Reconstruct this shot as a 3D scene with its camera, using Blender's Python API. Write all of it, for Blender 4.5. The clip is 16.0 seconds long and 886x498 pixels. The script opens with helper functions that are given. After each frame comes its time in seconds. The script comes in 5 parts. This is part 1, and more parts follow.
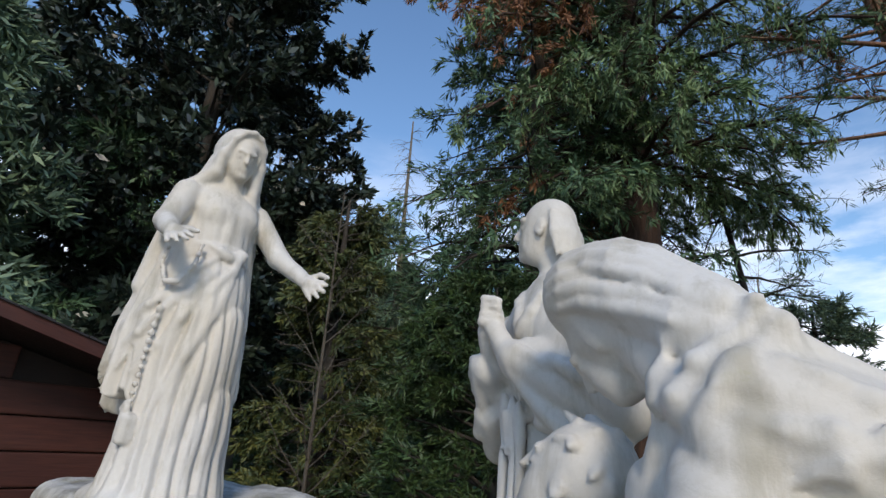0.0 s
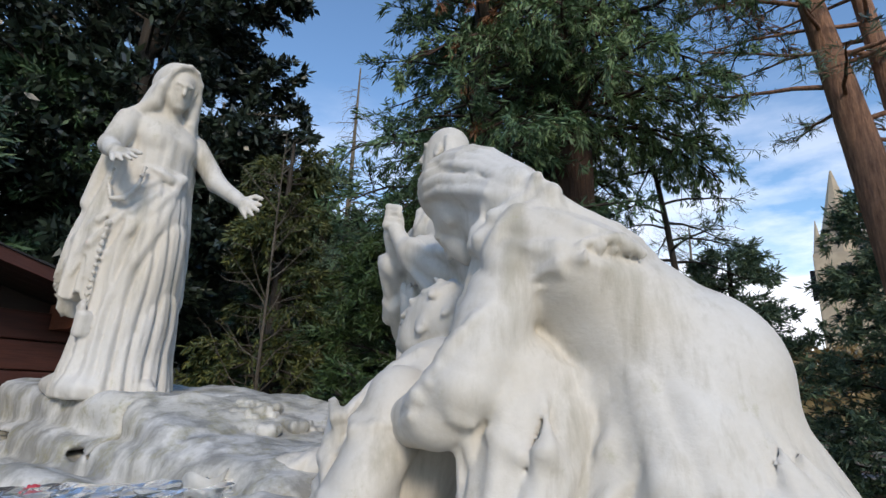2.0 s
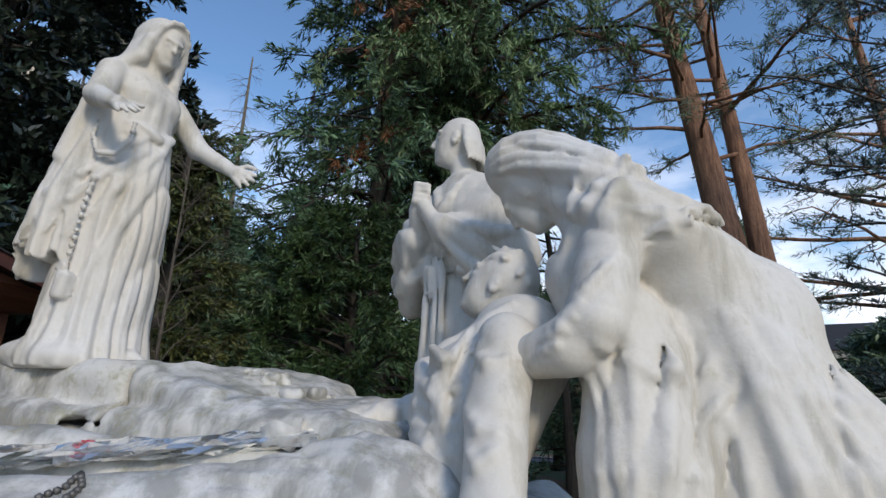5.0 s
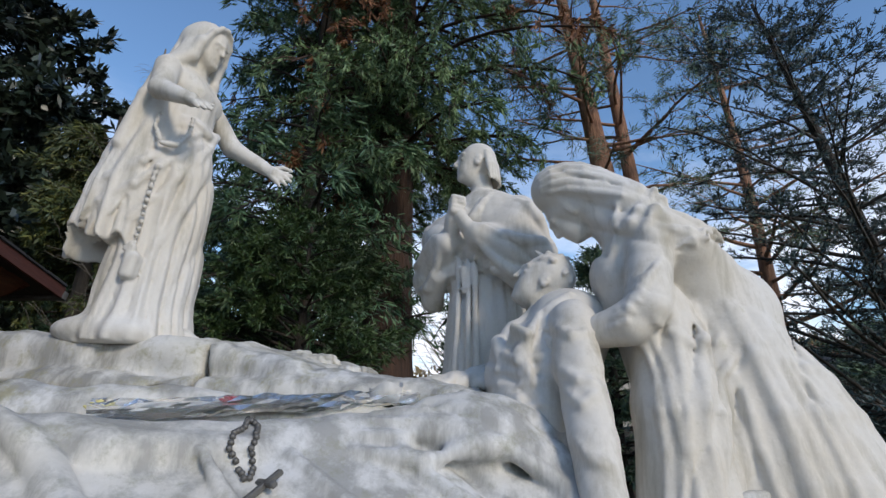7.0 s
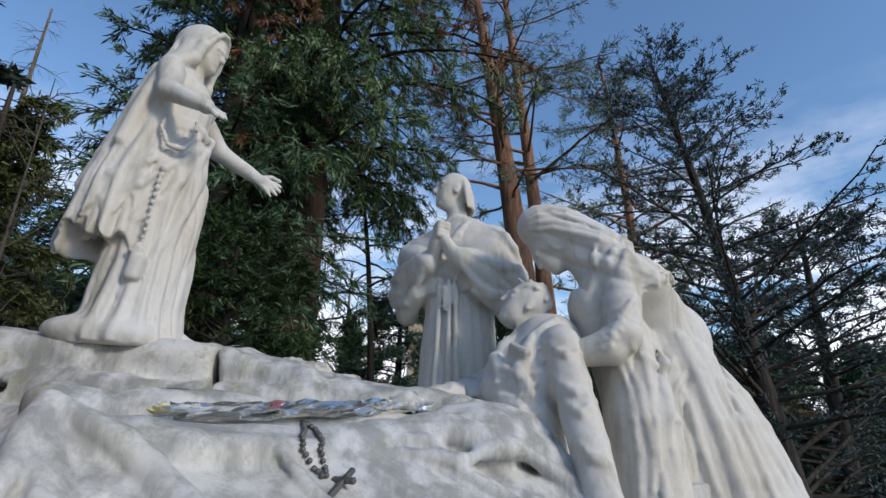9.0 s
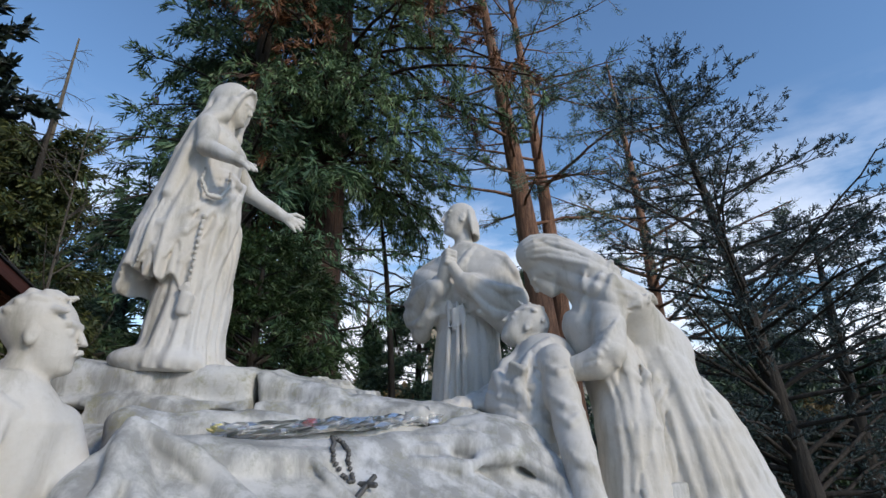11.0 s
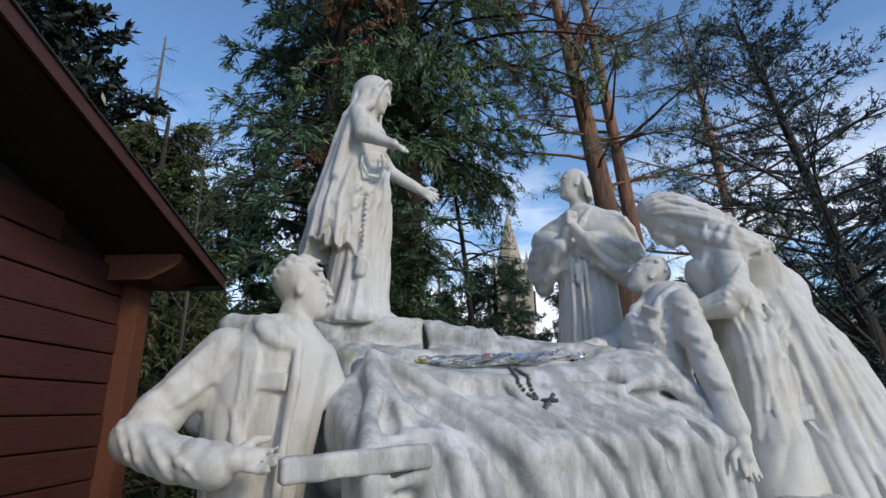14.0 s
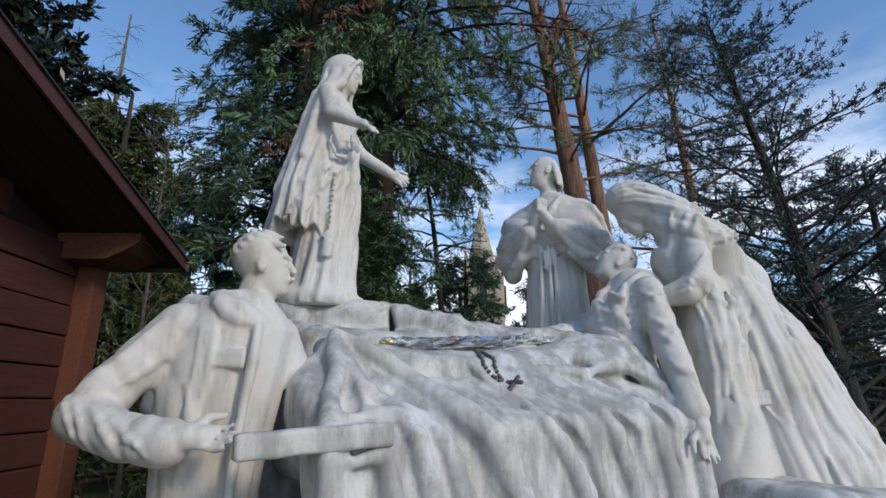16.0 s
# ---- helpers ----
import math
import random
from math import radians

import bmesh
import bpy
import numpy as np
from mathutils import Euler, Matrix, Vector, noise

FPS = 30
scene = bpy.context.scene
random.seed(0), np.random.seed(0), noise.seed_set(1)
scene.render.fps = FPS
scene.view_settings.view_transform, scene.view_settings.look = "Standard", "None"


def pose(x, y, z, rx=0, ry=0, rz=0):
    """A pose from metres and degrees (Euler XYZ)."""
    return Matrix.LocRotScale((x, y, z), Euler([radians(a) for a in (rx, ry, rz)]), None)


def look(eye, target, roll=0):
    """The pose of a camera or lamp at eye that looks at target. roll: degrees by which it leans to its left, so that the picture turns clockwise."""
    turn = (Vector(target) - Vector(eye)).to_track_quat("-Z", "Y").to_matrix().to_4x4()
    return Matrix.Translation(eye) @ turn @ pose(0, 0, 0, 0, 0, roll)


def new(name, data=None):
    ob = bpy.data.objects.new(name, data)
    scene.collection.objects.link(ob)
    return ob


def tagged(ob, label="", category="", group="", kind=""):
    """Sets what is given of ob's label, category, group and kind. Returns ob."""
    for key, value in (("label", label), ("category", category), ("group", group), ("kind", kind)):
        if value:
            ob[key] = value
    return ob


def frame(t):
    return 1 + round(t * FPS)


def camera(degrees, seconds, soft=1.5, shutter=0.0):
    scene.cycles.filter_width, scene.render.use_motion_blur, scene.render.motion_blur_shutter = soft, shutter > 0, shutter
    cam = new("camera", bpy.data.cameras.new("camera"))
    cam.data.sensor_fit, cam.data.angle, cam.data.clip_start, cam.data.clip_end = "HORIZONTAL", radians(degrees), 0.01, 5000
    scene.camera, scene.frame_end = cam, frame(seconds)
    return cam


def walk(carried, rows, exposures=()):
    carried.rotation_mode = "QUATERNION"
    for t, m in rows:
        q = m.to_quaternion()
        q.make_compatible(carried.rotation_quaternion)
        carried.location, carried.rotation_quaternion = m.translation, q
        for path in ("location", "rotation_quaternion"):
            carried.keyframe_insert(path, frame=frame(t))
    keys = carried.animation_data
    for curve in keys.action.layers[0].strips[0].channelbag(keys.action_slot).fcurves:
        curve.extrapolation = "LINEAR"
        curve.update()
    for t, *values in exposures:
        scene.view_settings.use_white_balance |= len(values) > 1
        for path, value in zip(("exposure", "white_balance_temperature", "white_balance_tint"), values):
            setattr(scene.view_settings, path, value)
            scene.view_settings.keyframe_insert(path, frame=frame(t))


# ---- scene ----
cam = camera(79.0, 16.0)
PATH = [
    (0, (0.617, 0.443, 2.202), (-0.610, 1.869, 2.879), 3.9),
    (0.5, (0.664, 0.515, 2.164), (-0.516, 2.013, 2.767), 3.0),
    (1, (0.718, 0.509, 2.118), (-0.426, 2.052, 2.677), 2.8),
    (1.5, (0.836, 0.326, 2.006), (-0.247, 1.922, 2.538), 2.7),
    (2, (0.982, 0.299, 1.931), (-0.133, 1.875, 2.453), 2.3),
    (2.5, (1.050, 0.282, 1.894), (-0.024, 1.890, 2.406), 2.1),
    (3, (1.098, 0.285, 1.868), (0.067, 1.924, 2.366), 1.8),
    (3.5, (0.991, 0.147, 1.833), (0.051, 1.848, 2.303), 1.9),
    (3.7, (0.903, 0.099, 1.819), (-0.013, 1.811, 2.300), 2.0),
    (5.8, (0.083, -0.160, 1.704), (-0.360, 1.693, 2.311), 0.5),
    (6, (-0.006, -0.190, 1.705), (-0.405, 1.673, 2.313), 0.3),
    (6.5, (0.098, -0.638, 1.555), (-0.330, 1.217, 2.168), -0.0),
    (7, (-0.091, -0.639, 1.522), (-0.370, 1.234, 2.164), 1.1),
    (7.5, (-0.313, -0.654, 1.498), (-0.440, 1.235, 2.144), 1.6),
    (8, (-0.539, -0.695, 1.507), (-0.544, 1.200, 2.146), 1.7),
    (8.5, (-0.591, -0.722, 1.537), (-0.510, 1.170, 2.181), 1.6),
    (9, (-0.603, -0.934, 1.502), (-0.462, 0.945, 2.173), 1.3),
    (9.2, (-0.621, -0.986, 1.510), (-0.450, 0.887, 2.191), 1.4),
    (11.3, (-0.536, -1.396, 1.529), (-0.518, 0.486, 2.204), -0.4),
    (11.5, (-0.504, -1.470, 1.514), (-0.531, 0.418, 2.172), -0.6),
    (12, (-0.580, -1.661, 1.467), (-0.627, 0.234, 2.105), -0.6),
    (12.5, (-0.687, -1.776, 1.451), (-0.756, 0.125, 2.068), -0.5),
    (13, (-0.867, -1.766, 1.405), (-0.960, 0.139, 2.008), -0.4),
    (13.5, (-0.977, -1.751, 1.373), (-1.093, 0.155, 1.969), -0.5),
    (14, (-1.031, -1.714, 1.357), (-1.171, 0.198, 1.926), -0.5),
    (14.5, (-1.037, -1.687, 1.346), (-1.178, 0.231, 1.895), -0.7),
    (15, (-1.048, -1.673, 1.335), (-1.160, 0.251, 1.868), -0.7),
    (15.5, (-1.033, -1.648, 1.315), (-1.108, 0.280, 1.842), -0.6),
    (16, (-1.013, -1.661, 1.307), (-1.050, 0.263, 1.853), -0.2),
]
walk(cam, [(t, look(eye, target, roll)) for t, eye, target, roll in PATH],
     [(0.0, 0.36, 6500, 10), (2.2, 0.36, 6500, 10), (2.7, 0.28, 6250, 10), (6.0, 0.28, 6400, 10), (9.0, 0.19, 6350, 10), (16.0, 0.22, 6180, 10)])

# ---- world and sun ----
SUN_DIR = Vector((0.62, -0.62, 0.48)).normalized()     # towards the sun
world = bpy.data.worlds.new("sky")
scene.world = world
world.use_nodes = True
wn, wl = world.node_tree.nodes, world.node_tree.links
wn.clear()
w_out = wn.new("ShaderNodeOutputWorld")
w_bg = wn.new("ShaderNodeBackground")
w_sky = wn.new("ShaderNodeTexSky")
w_sky.sky_type, w_sky.sun_disc = "NISHITA", False
w_sky.sun_elevation = math.asin(SUN_DIR.z)
w_sky.sun_rotation = math.atan2(SUN_DIR.x, SUN_DIR.y)
w_sky.air_density, w_sky.dust_density, w_sky.ozone_density = 1.25, 0.15, 5.0
w_bg.inputs[1].default_value = 0.15
w_geo = wn.new("ShaderNodeTexCoord")
w_map = wn.new("ShaderNodeMapping")
w_map.inputs["Scale"].default_value = (2.2, 2.2, 6.5)
w_map.inputs["Location"].default_value = (0.35, 0.1, 0.2)
w_noise = wn.new("ShaderNodeTexNoise")
w_noise.inputs["Scale"].default_value, w_noise.inputs["Detail"].default_value = 1.9, 7.0
w_noise.inputs["Roughness"].default_value = 0.55
w_ramp = wn.new("ShaderNodeMapRange")
w_ramp.inputs[1].default_value, w_ramp.inputs[2].default_value = 0.40, 0.58
w_sep = wn.new("ShaderNodeSeparateXYZ")
w_low = wn.new("ShaderNodeMapRange")
w_low.inputs[1].default_value, w_low.inputs[2].default_value = 0.52, 0.14
w_mul = wn.new("ShaderNodeMath")
w_mul.operation = "MULTIPLY"
w_mix = wn.new("ShaderNodeMix")
w_mix.data_type = "RGBA"
w_mix.inputs["B"].default_value = (7.2, 7.3, 7.9, 1)
wl.new(w_geo.outputs["Generated"], w_map.inputs[0])
wl.new(w_map.outputs[0], w_noise.inputs[0])
wl.new(w_noise.outputs[0], w_ramp.inputs[0])
wl.new(w_geo.outputs["Generated"], w_sep.inputs[0])
wl.new(w_sep.outputs[2], w_low.inputs[0])
wl.new(w_ramp.outputs[0], w_mul.inputs[0])
wl.new(w_low.outputs[0], w_mul.inputs[1])
wl.new(w_mul.outputs[0], w_mix.inputs["Factor"])
wl.new(w_sky.outputs[0], w_mix.inputs["A"])
wl.new(w_mix.outputs["Result"], w_bg.inputs[0])
wl.new(w_bg.outputs[0], w_out.inputs[0])

sun = new("sun", bpy.data.lights.new("sun", "SUN"))
sun.data.energy, sun.data.angle, sun.data.color = 1.8, radians(12), (1.0, 0.87, 0.70)
sun.matrix_world = look(SUN_DIR * 50, (0, 0, 0))


# ---- materials ----
def material(name, rough=0.7, metal=0.0):
    m = bpy.data.materials.new(name)
    m.use_nodes = True
    b = m.node_tree.nodes["Principled BSDF"]
    b.inputs["Roughness"].default_value, b.inputs["Metallic"].default_value = rough, metal
    return m, m.node_tree.nodes, m.node_tree.links, b


def noise_tex(n, l, scale, detail=4.0, rough=0.55, coord="Object", stretch=(1, 1, 1)):
    c, mp, t = n.new("ShaderNodeTexCoord"), n.new("ShaderNodeMapping"), n.new("ShaderNodeTexNoise")
    mp.inputs["Scale"].default_value = stretch
    t.inputs["Scale"].default_value, t.inputs["Detail"].default_value, t.inputs["Roughness"].default_value = scale, detail, rough
    l.new(c.outputs[coord], mp.inputs[0])
    l.new(mp.outputs[0], t.inputs[0])
    return t.outputs[0]


def ranged(n, l, value, lo, hi, to0=0.0, to1=1.0):
    r = n.new("ShaderNodeMapRange")
    r.inputs[1].default_value, r.inputs[2].default_value, r.inputs[3].default_value, r.inputs[4].default_value = lo, hi, to0, to1
    l.new(value, r.inputs[0])
    return r.outputs[0]


def mixed(n, l, fac, a, b):
    x = n.new("ShaderNodeMix")
    x.data_type = "RGBA"
    for key, v in (("A", a), ("B", b)):
        if isinstance(v, tuple):
            x.inputs[key].default_value = (*v, 1)
        else:
            l.new(v, x.inputs[key])
    l.new(fac, x.inputs["Factor"])
    return x.outputs["Result"]


def bumped(n, l, bsdf, height, strength=0.3, distance=0.01):
    b = n.new("ShaderNodeBump")
    b.inputs["Strength"].default_value, b.inputs["Distance"].default_value = strength, distance
    l.new(height, b.inputs["Height"])
    l.new(b.outputs[0], bsdf.inputs["Normal"])


def stone(name, base, warm, dirt, lichen, dirt_at=0.6, lichen_at=0.64, rough=0.62, relief=0.6):
    m, n, l, b = material(name, rough)
    big = noise_tex(n, l, 2.3, 5)
    streak = noise_tex(n, l, 5.0, 6, 0.65, stretch=(1.6, 1.6, 0.35))
    fine = noise_tex(n, l, 55.0, 5, 0.7)
    spots = noise_tex(n, l, 11.0, 9, 0.78)
    c = mixed(n, l, ranged(n, l, big, 0.35, 0.65), base, warm)
    c = mixed(n, l, ranged(n, l, streak, dirt_at, dirt_at + 0.16, 0, 0.72), c, dirt)
    c = mixed(n, l, ranged(n, l, spots, lichen_at, lichen_at + 0.14, 0, 0.6), c, lichen)
    c = mixed(n, l, ranged(n, l, fine, 0.3, 0.75, 0.0, 0.16), c, dirt)
    l.new(c, b.inputs["Base Color"])
    l.new(ranged(n, l, fine, 0.3, 0.7, rough - 0.1, rough + 0.15), b.inputs["Roughness"])
    fold = n.new("ShaderNodeTexNoise")
    fold.noise_type = "RIDGED_MULTIFRACTAL"
    fold.inputs["Scale"].default_value, fold.inputs["Detail"].default_value, fold.inputs["Distortion"].default_value = 5.5, 2.5, 0.5
    co, mp = n.new("ShaderNodeTexCoord"), n.new("ShaderNodeMapping")
    mp.inputs["Scale"].default_value, mp.inputs["Rotation"].default_value = (1.0, 1.0, 0.42), (0.35, 0.25, 0)
    l.new(co.outputs["Object"], mp.inputs[0])
    l.new(mp.outputs[0], fold.inputs[0])
    soft = n.new("ShaderNodeBump")
    soft.inputs["Strength"].default_value, soft.inputs["Distance"].default_value = relief, 0.018
    l.new(fold.outputs[0], soft.inputs["Height"])
    grain = n.new("ShaderNodeBump")
    grain.inputs["Strength"].default_value, grain.inputs["Distance"].default_value = 0.3, 0.006
    l.new(fine, grain.inputs["Height"])
    l.new(soft.outputs[0], grain.inputs["Normal"])
    l.new(grain.outputs[0], b.inputs["Normal"])
    return m


MARBLE = stone("white_marble", (0.63, 0.615, 0.585), (0.59, 0.55, 0.48), (0.34, 0.315, 0.25), (0.36, 0.35, 0.22), 0.51, 0.60, relief=0.28)
MARBLE_WORN = stone("weathered_marble", (0.62, 0.62, 0.61), (0.58, 0.56, 0.51), (0.22, 0.22, 0.205), (0.25, 0.25, 0.17), 0.42, 0.52, relief=0.3)
MARBLE_ROCK = stone("carved_rock_marble", (0.62, 0.62, 0.61), (0.56, 0.54, 0.48), (0.17, 0.17, 0.155), (0.27, 0.25, 0.11), 0.43, 0.51)


def bark(name, dark, light, scale=6.0):
    m, n, l, b = material(name, 0.9)
    v = noise_tex(n, l, scale, 6, 0.65, stretch=(3, 3, 0.35))
    f = noise_tex(n, l, 26.0, 4)
    c = mixed(n, l, ranged(n, l, v, 0.35, 0.68), dark, light)
    c = mixed(n, l, ranged(n, l, f, 0.4, 0.8, 0, 0.5), c, dark)
    l.new(c, b.inputs["Base Color"])
    bumped(n, l, b, v, 0.9, 0.05)
    return m


BARK_RED = bark("sequoia_bark", (0.028, 0.017, 0.012), (0.085, 0.046, 0.031))
BARK_PINE = bark("pine_bark", (0.14, 0.075, 0.05), (0.40, 0.22, 0.135), 9.0)
BARK_DARK = bark("dark_bark", (0.022, 0.018, 0.014), (0.06, 0.05, 0.04))
BARK_GREY = bark("grey_bark", (0.06, 0.05, 0.04), (0.15, 0.13, 0.10), 12.0)
BARK_PALE = bark("pale_bark", (0.13, 0.11, 0.085), (0.30, 0.27, 0.21), 12.0)


def foliage(name, colours, rough=0.6):
    """Leaves whose colour varies leaf by leaf over a row of colours."""
    m, n, l, b = material(name, rough)
    g = n.new("ShaderNodeNewGeometry")
    r = n.new("ShaderNodeValToRGB")
    r.color_ramp.elements[0].color, r.color_ramp.elements[1].color = (*colours[0], 1), (*colours[-1], 1)
    for i, c in enumerate(colours[1:-1]):
        e = r.color_ramp.elements.new((i + 1) / (len(colours) - 1))
        e.color = (*c, 1)
    l.new(g.outputs["Random Per Island"], r.inputs[0])
    patch = noise_tex(n, l, 0.9, 3, coord="Object")
    c = mixed(n, l, ranged(n, l, patch, 0.35, 0.7, 0, 0.6), r.outputs[0], tuple(x * 0.55 for x in colours[0]))
    l.new(c, b.inputs["Base Color"])
    return m


LEAF_SEQUOIA = foliage("sequoia_sprays", [(0.071, 0.128, 0.064), (0.125, 0.213, 0.085), (0.178, 0.278, 0.107), (0.213, 0.302, 0.125)])
LEAF_RUST = foliage("withered_sprays", [(0.126, 0.052, 0.023), (0.230, 0.092, 0.034), (0.299, 0.138, 0.052)])
LEAF_PINE = foliage("pine_needles", [(0.076, 0.136, 0.098), (0.121, 0.197, 0.129), (0.227, 0.310, 0.151)])
LEAF_CEDAR = foliage("cedar_needles", [(0.031, 0.057, 0.062), (0.057, 0.093, 0.093), (0.091, 0.129, 0.116)])
LEAF_MAGNOLIA = foliage("glossy_dark_leaves", [(0.0177, 0.0287, 0.0243), (0.0309, 0.0486, 0.0331), (0.0553, 0.0774, 0.0486)], 0.32)
LEAF_THUJA = foliage("yellow_green_sprays", [(0.032, 0.054, 0.019), (0.065, 0.086, 0.024), (0.151, 0.151, 0.032)])
LEAF_YEW = foliage("dark_green_sprays", [(0.043, 0.092, 0.052), (0.072, 0.147, 0.066), (0.131, 0.213, 0.092)])
LEAF_BUSH = foliage("fresh_green_sprays", [(0.018, 0.042, 0.012), (0.038, 0.076, 0.018), (0.067, 0.109, 0.029)])
LEAF_AUTUMN = foliage("autumn_leaves", [(0.13, 0.085, 0.04), (0.24, 0.17, 0.06), (0.30, 0.22, 0.10)])


def wood(name, dark, light):
    m, n, l, b = material(name, 0.55)
    o = n.new("ShaderNodeObjectInfo")
    grain = noise_tex(n, l, 7.0, 6, 0.6, stretch=(9, 0.7, 9))
    c = mixed(n, l, ranged(n, l, grain, 0.3, 0.7), dark, light)
    c = mixed(n, l, ranged(n, l, o.outputs["Random"], 0, 1, 0, 0.35), c, dark)
    l.new(c, b.inputs["Base Color"])
    bumped(n, l, b, grain, 0.25, 0.01)
    return m


WOOD_RED = wood("red_brown_stained_wood", (0.045, 0.014, 0.010), (0.085, 0.027, 0.018))
WOOD_POST = wood("orange_brown_stained_wood", (0.10, 0.033, 0.017), (0.17, 0.06, 0.03))
# shade under the roof overhang is put into this darker wood colour
WOOD_DARK = wood("shade_dark_soffit_wood", (0.018, 0.012, 0.01), (0.035, 0.022, 0.018))


def plain(name, colour, rough=0.6, metal=0.0, vary=0.25, scale=12.0):
    m, n, l, b = material(name, rough, metal)
    t = noise_tex(n, l, scale, 5)
    c = mixed(n, l, ranged(n, l, t, 0.3, 0.7), colour, tuple(x * (1 - vary) for x in colour))
    l.new(c, b.inputs["Base Color"])
    bumped(n, l, b, t, 0.15, 0.004)
    return m


ROOFING = plain("dark_roof_shingle", (0.03, 0.03, 0.034), 0.85, 0, 0.5, 20)
METAL_DARK = plain("dark_oxidised_metal", (0.16, 0.155, 0.145), 0.5, 0.4, 0.4, 60)
METAL_GREY = plain("grey_painted_metal", (0.35, 0.36, 0.37), 0.45, 0.2)
STEM_GREEN = plain("dark_stems", (0.02, 0.035, 0.018), 0.5)
ROSE_YELLOW = plain("yellow_petals", (0.62, 0.55, 0.22), 0.5)
ROSE_RED = plain("red_petals", (0.48, 0.035, 0.06), 0.5)
SLATE = plain("far_stone", (0.50, 0.42, 0.31), 0.9, 0, 0.3, 0.6)
PLASTER = plain("far_plaster", (0.6, 0.55, 0.48), 0.9, 0, 0.3, 0.5)
STONE_WALL = plain("old_grey_stone", (0.16, 0.145, 0.125), 0.95, 0, 0.6, 5)
ASPHALT = plain("grey_path_asphalt", (0.09, 0.09, 0.095), 0.95, 0, 0.3, 30)
PAPER = plain("pale_wrapping_paper", (0.55, 0.55, 0.53), 0.5, 0, 0.2, 30)


def cellophane():
    m, n, l, b = material("clear_wrapping_film", 0.08)
    b.inputs["Base Color"].default_value = (0.9, 0.92, 0.95, 1)
    b.inputs["Transmission Weight"].default_value = 0.92
    b.inputs["IOR"].default_value = 1.25
    bumped(n, l, b, noise_tex(n, l, 45, 3), 0.5, 0.006)
    return m


FILM = cellophane()


def ground_material():
    m, n, l, b = material("lawn_and_leaf_litter", 0.95)
    big = noise_tex(n, l, 0.35, 4)
    fine = noise_tex(n, l, 22.0, 7, 0.7)
    grass = mixed(n, l, ranged(n, l, fine, 0.3, 0.7), (0.03, 0.055, 0.016), (0.075, 0.12, 0.035))
    litter = mixed(n, l, ranged(n, l, fine, 0.3, 0.7), (0.07, 0.035, 0.02), (0.19, 0.095, 0.05))
    l.new(mixed(n, l, ranged(n, l, big, 0.47, 0.56), grass, litter), b.inputs["Base Color"])
    bumped(n, l, b, fine, 0.8, 0.04)
    return m


GROUND = ground_material()


# ---- mesh helpers ----
def mesh_object(name, verts, faces, mat, parent=None, smooth=False, label=""):
    me = bpy.data.meshes.new(name)
    me.from_pydata([tuple(v) for v in verts], [], [tuple(f) for f in faces])
    me.materials.append(mat)
    if smooth:
        me.polygons.foreach_set("use_smooth", [True] * len(me.polygons))
    ob = new(name, me)
    if parent is not None:
        ob.parent = parent
    if label:
        ob["label"] = label
    return ob


def array_mesh(name, verts, quads, mat, parent=None, smooth=False):
    """A mesh from numpy arrays of corners and of faces that all have the same number of corners."""
    me = bpy.data.meshes.new(name)
    k = quads.shape[1]
    me.vertices.add(len(verts))
    me.vertices.foreach_set("co", np.asarray(verts, np.float32).ravel())
    me.loops.add(quads.size)
    me.loops.foreach_set("vertex_index", np.asarray(quads, np.int32).ravel())
    me.polygons.add(len(quads))
    me.polygons.foreach_set("loop_start", np.arange(0, quads.size, k, dtype=np.int32))
    me.polygons.foreach_set("use_smooth", np.full(len(quads), smooth))
    me.update(calc_edges=True)
    me.validate()
    me.materials.append(mat)
    ob = new(name, me)
    if parent is not None:
        ob.parent = parent
    return ob


def part(name, bm, mat, parent=None, label="", smooth=False):
    me = bpy.data.meshes.new(name)
    bm.to_mesh(me)
    bm.free()
    me.materials.append(mat)
    if smooth:
        me.polygons.foreach_set("use_smooth", [True] * len(me.polygons))
    ob = new(name, me)
    if parent is not None:
        ob.parent = parent
    if label:
        ob["label"] = label
    return ob


def box_bm(lo, hi, bevel=0.0):
    bm = bmesh.new()
    c = [(a + b) / 2 for a, b in zip(lo, hi)]
    bmesh.ops.create_cube(bm, size=1, matrix=Matrix.Translation(c) @ Matrix.Diagonal((hi[0] - lo[0], hi[1] - lo[1], hi[2] - lo[2], 1)))
    if bevel:
        bmesh.ops.bevel(bm, geom=list(bm.edges), offset=bevel, segments=2, affect="EDGES", profile=0.7)
    return bm


def empty(name, at=(0, 0, 0)):
    ob = new(name)
    ob.location = at
    ob.empty_display_size = 0.1
    return ob


def tube_arrays(points, radii, sides=6):
    """A tapered tube along a line of points."""
    p = np.asarray(points, float)
    r = np.asarray(radii, float)
    d = np.gradient(p, axis=0)
    d /= np.linalg.norm(d, axis=1)[:, None] + 1e-9
    ref = np.array([0.31, 0.17, 0.93]) if abs(d[0] @ np.array([0.31, 0.17, 0.93])) < 0.9 else np.array([1.0, 0, 0])
    u = np.cross(d, ref)
    u /= np.linalg.norm(u, axis=1)[:, None] + 1e-9
    w = np.cross(d, u)
    a = np.linspace(0, 2 * np.pi, sides, endpoint=False)
    v = p[:, None] + r[:, None, None] * (np.cos(a)[None, :, None] * u[:, None] + np.sin(a)[None, :, None] * w[:, None])
    n = len(p)
    i, j = np.meshgrid(np.arange(n - 1), np.arange(sides), indexing="ij")
    jn = (j + 1) % sides
    q = np.stack([i * sides + j, i * sides + jn, (i + 1) * sides + jn, (i + 1) * sides + j], -1).reshape(-1, 4)
    return v.reshape(-1, 3), q


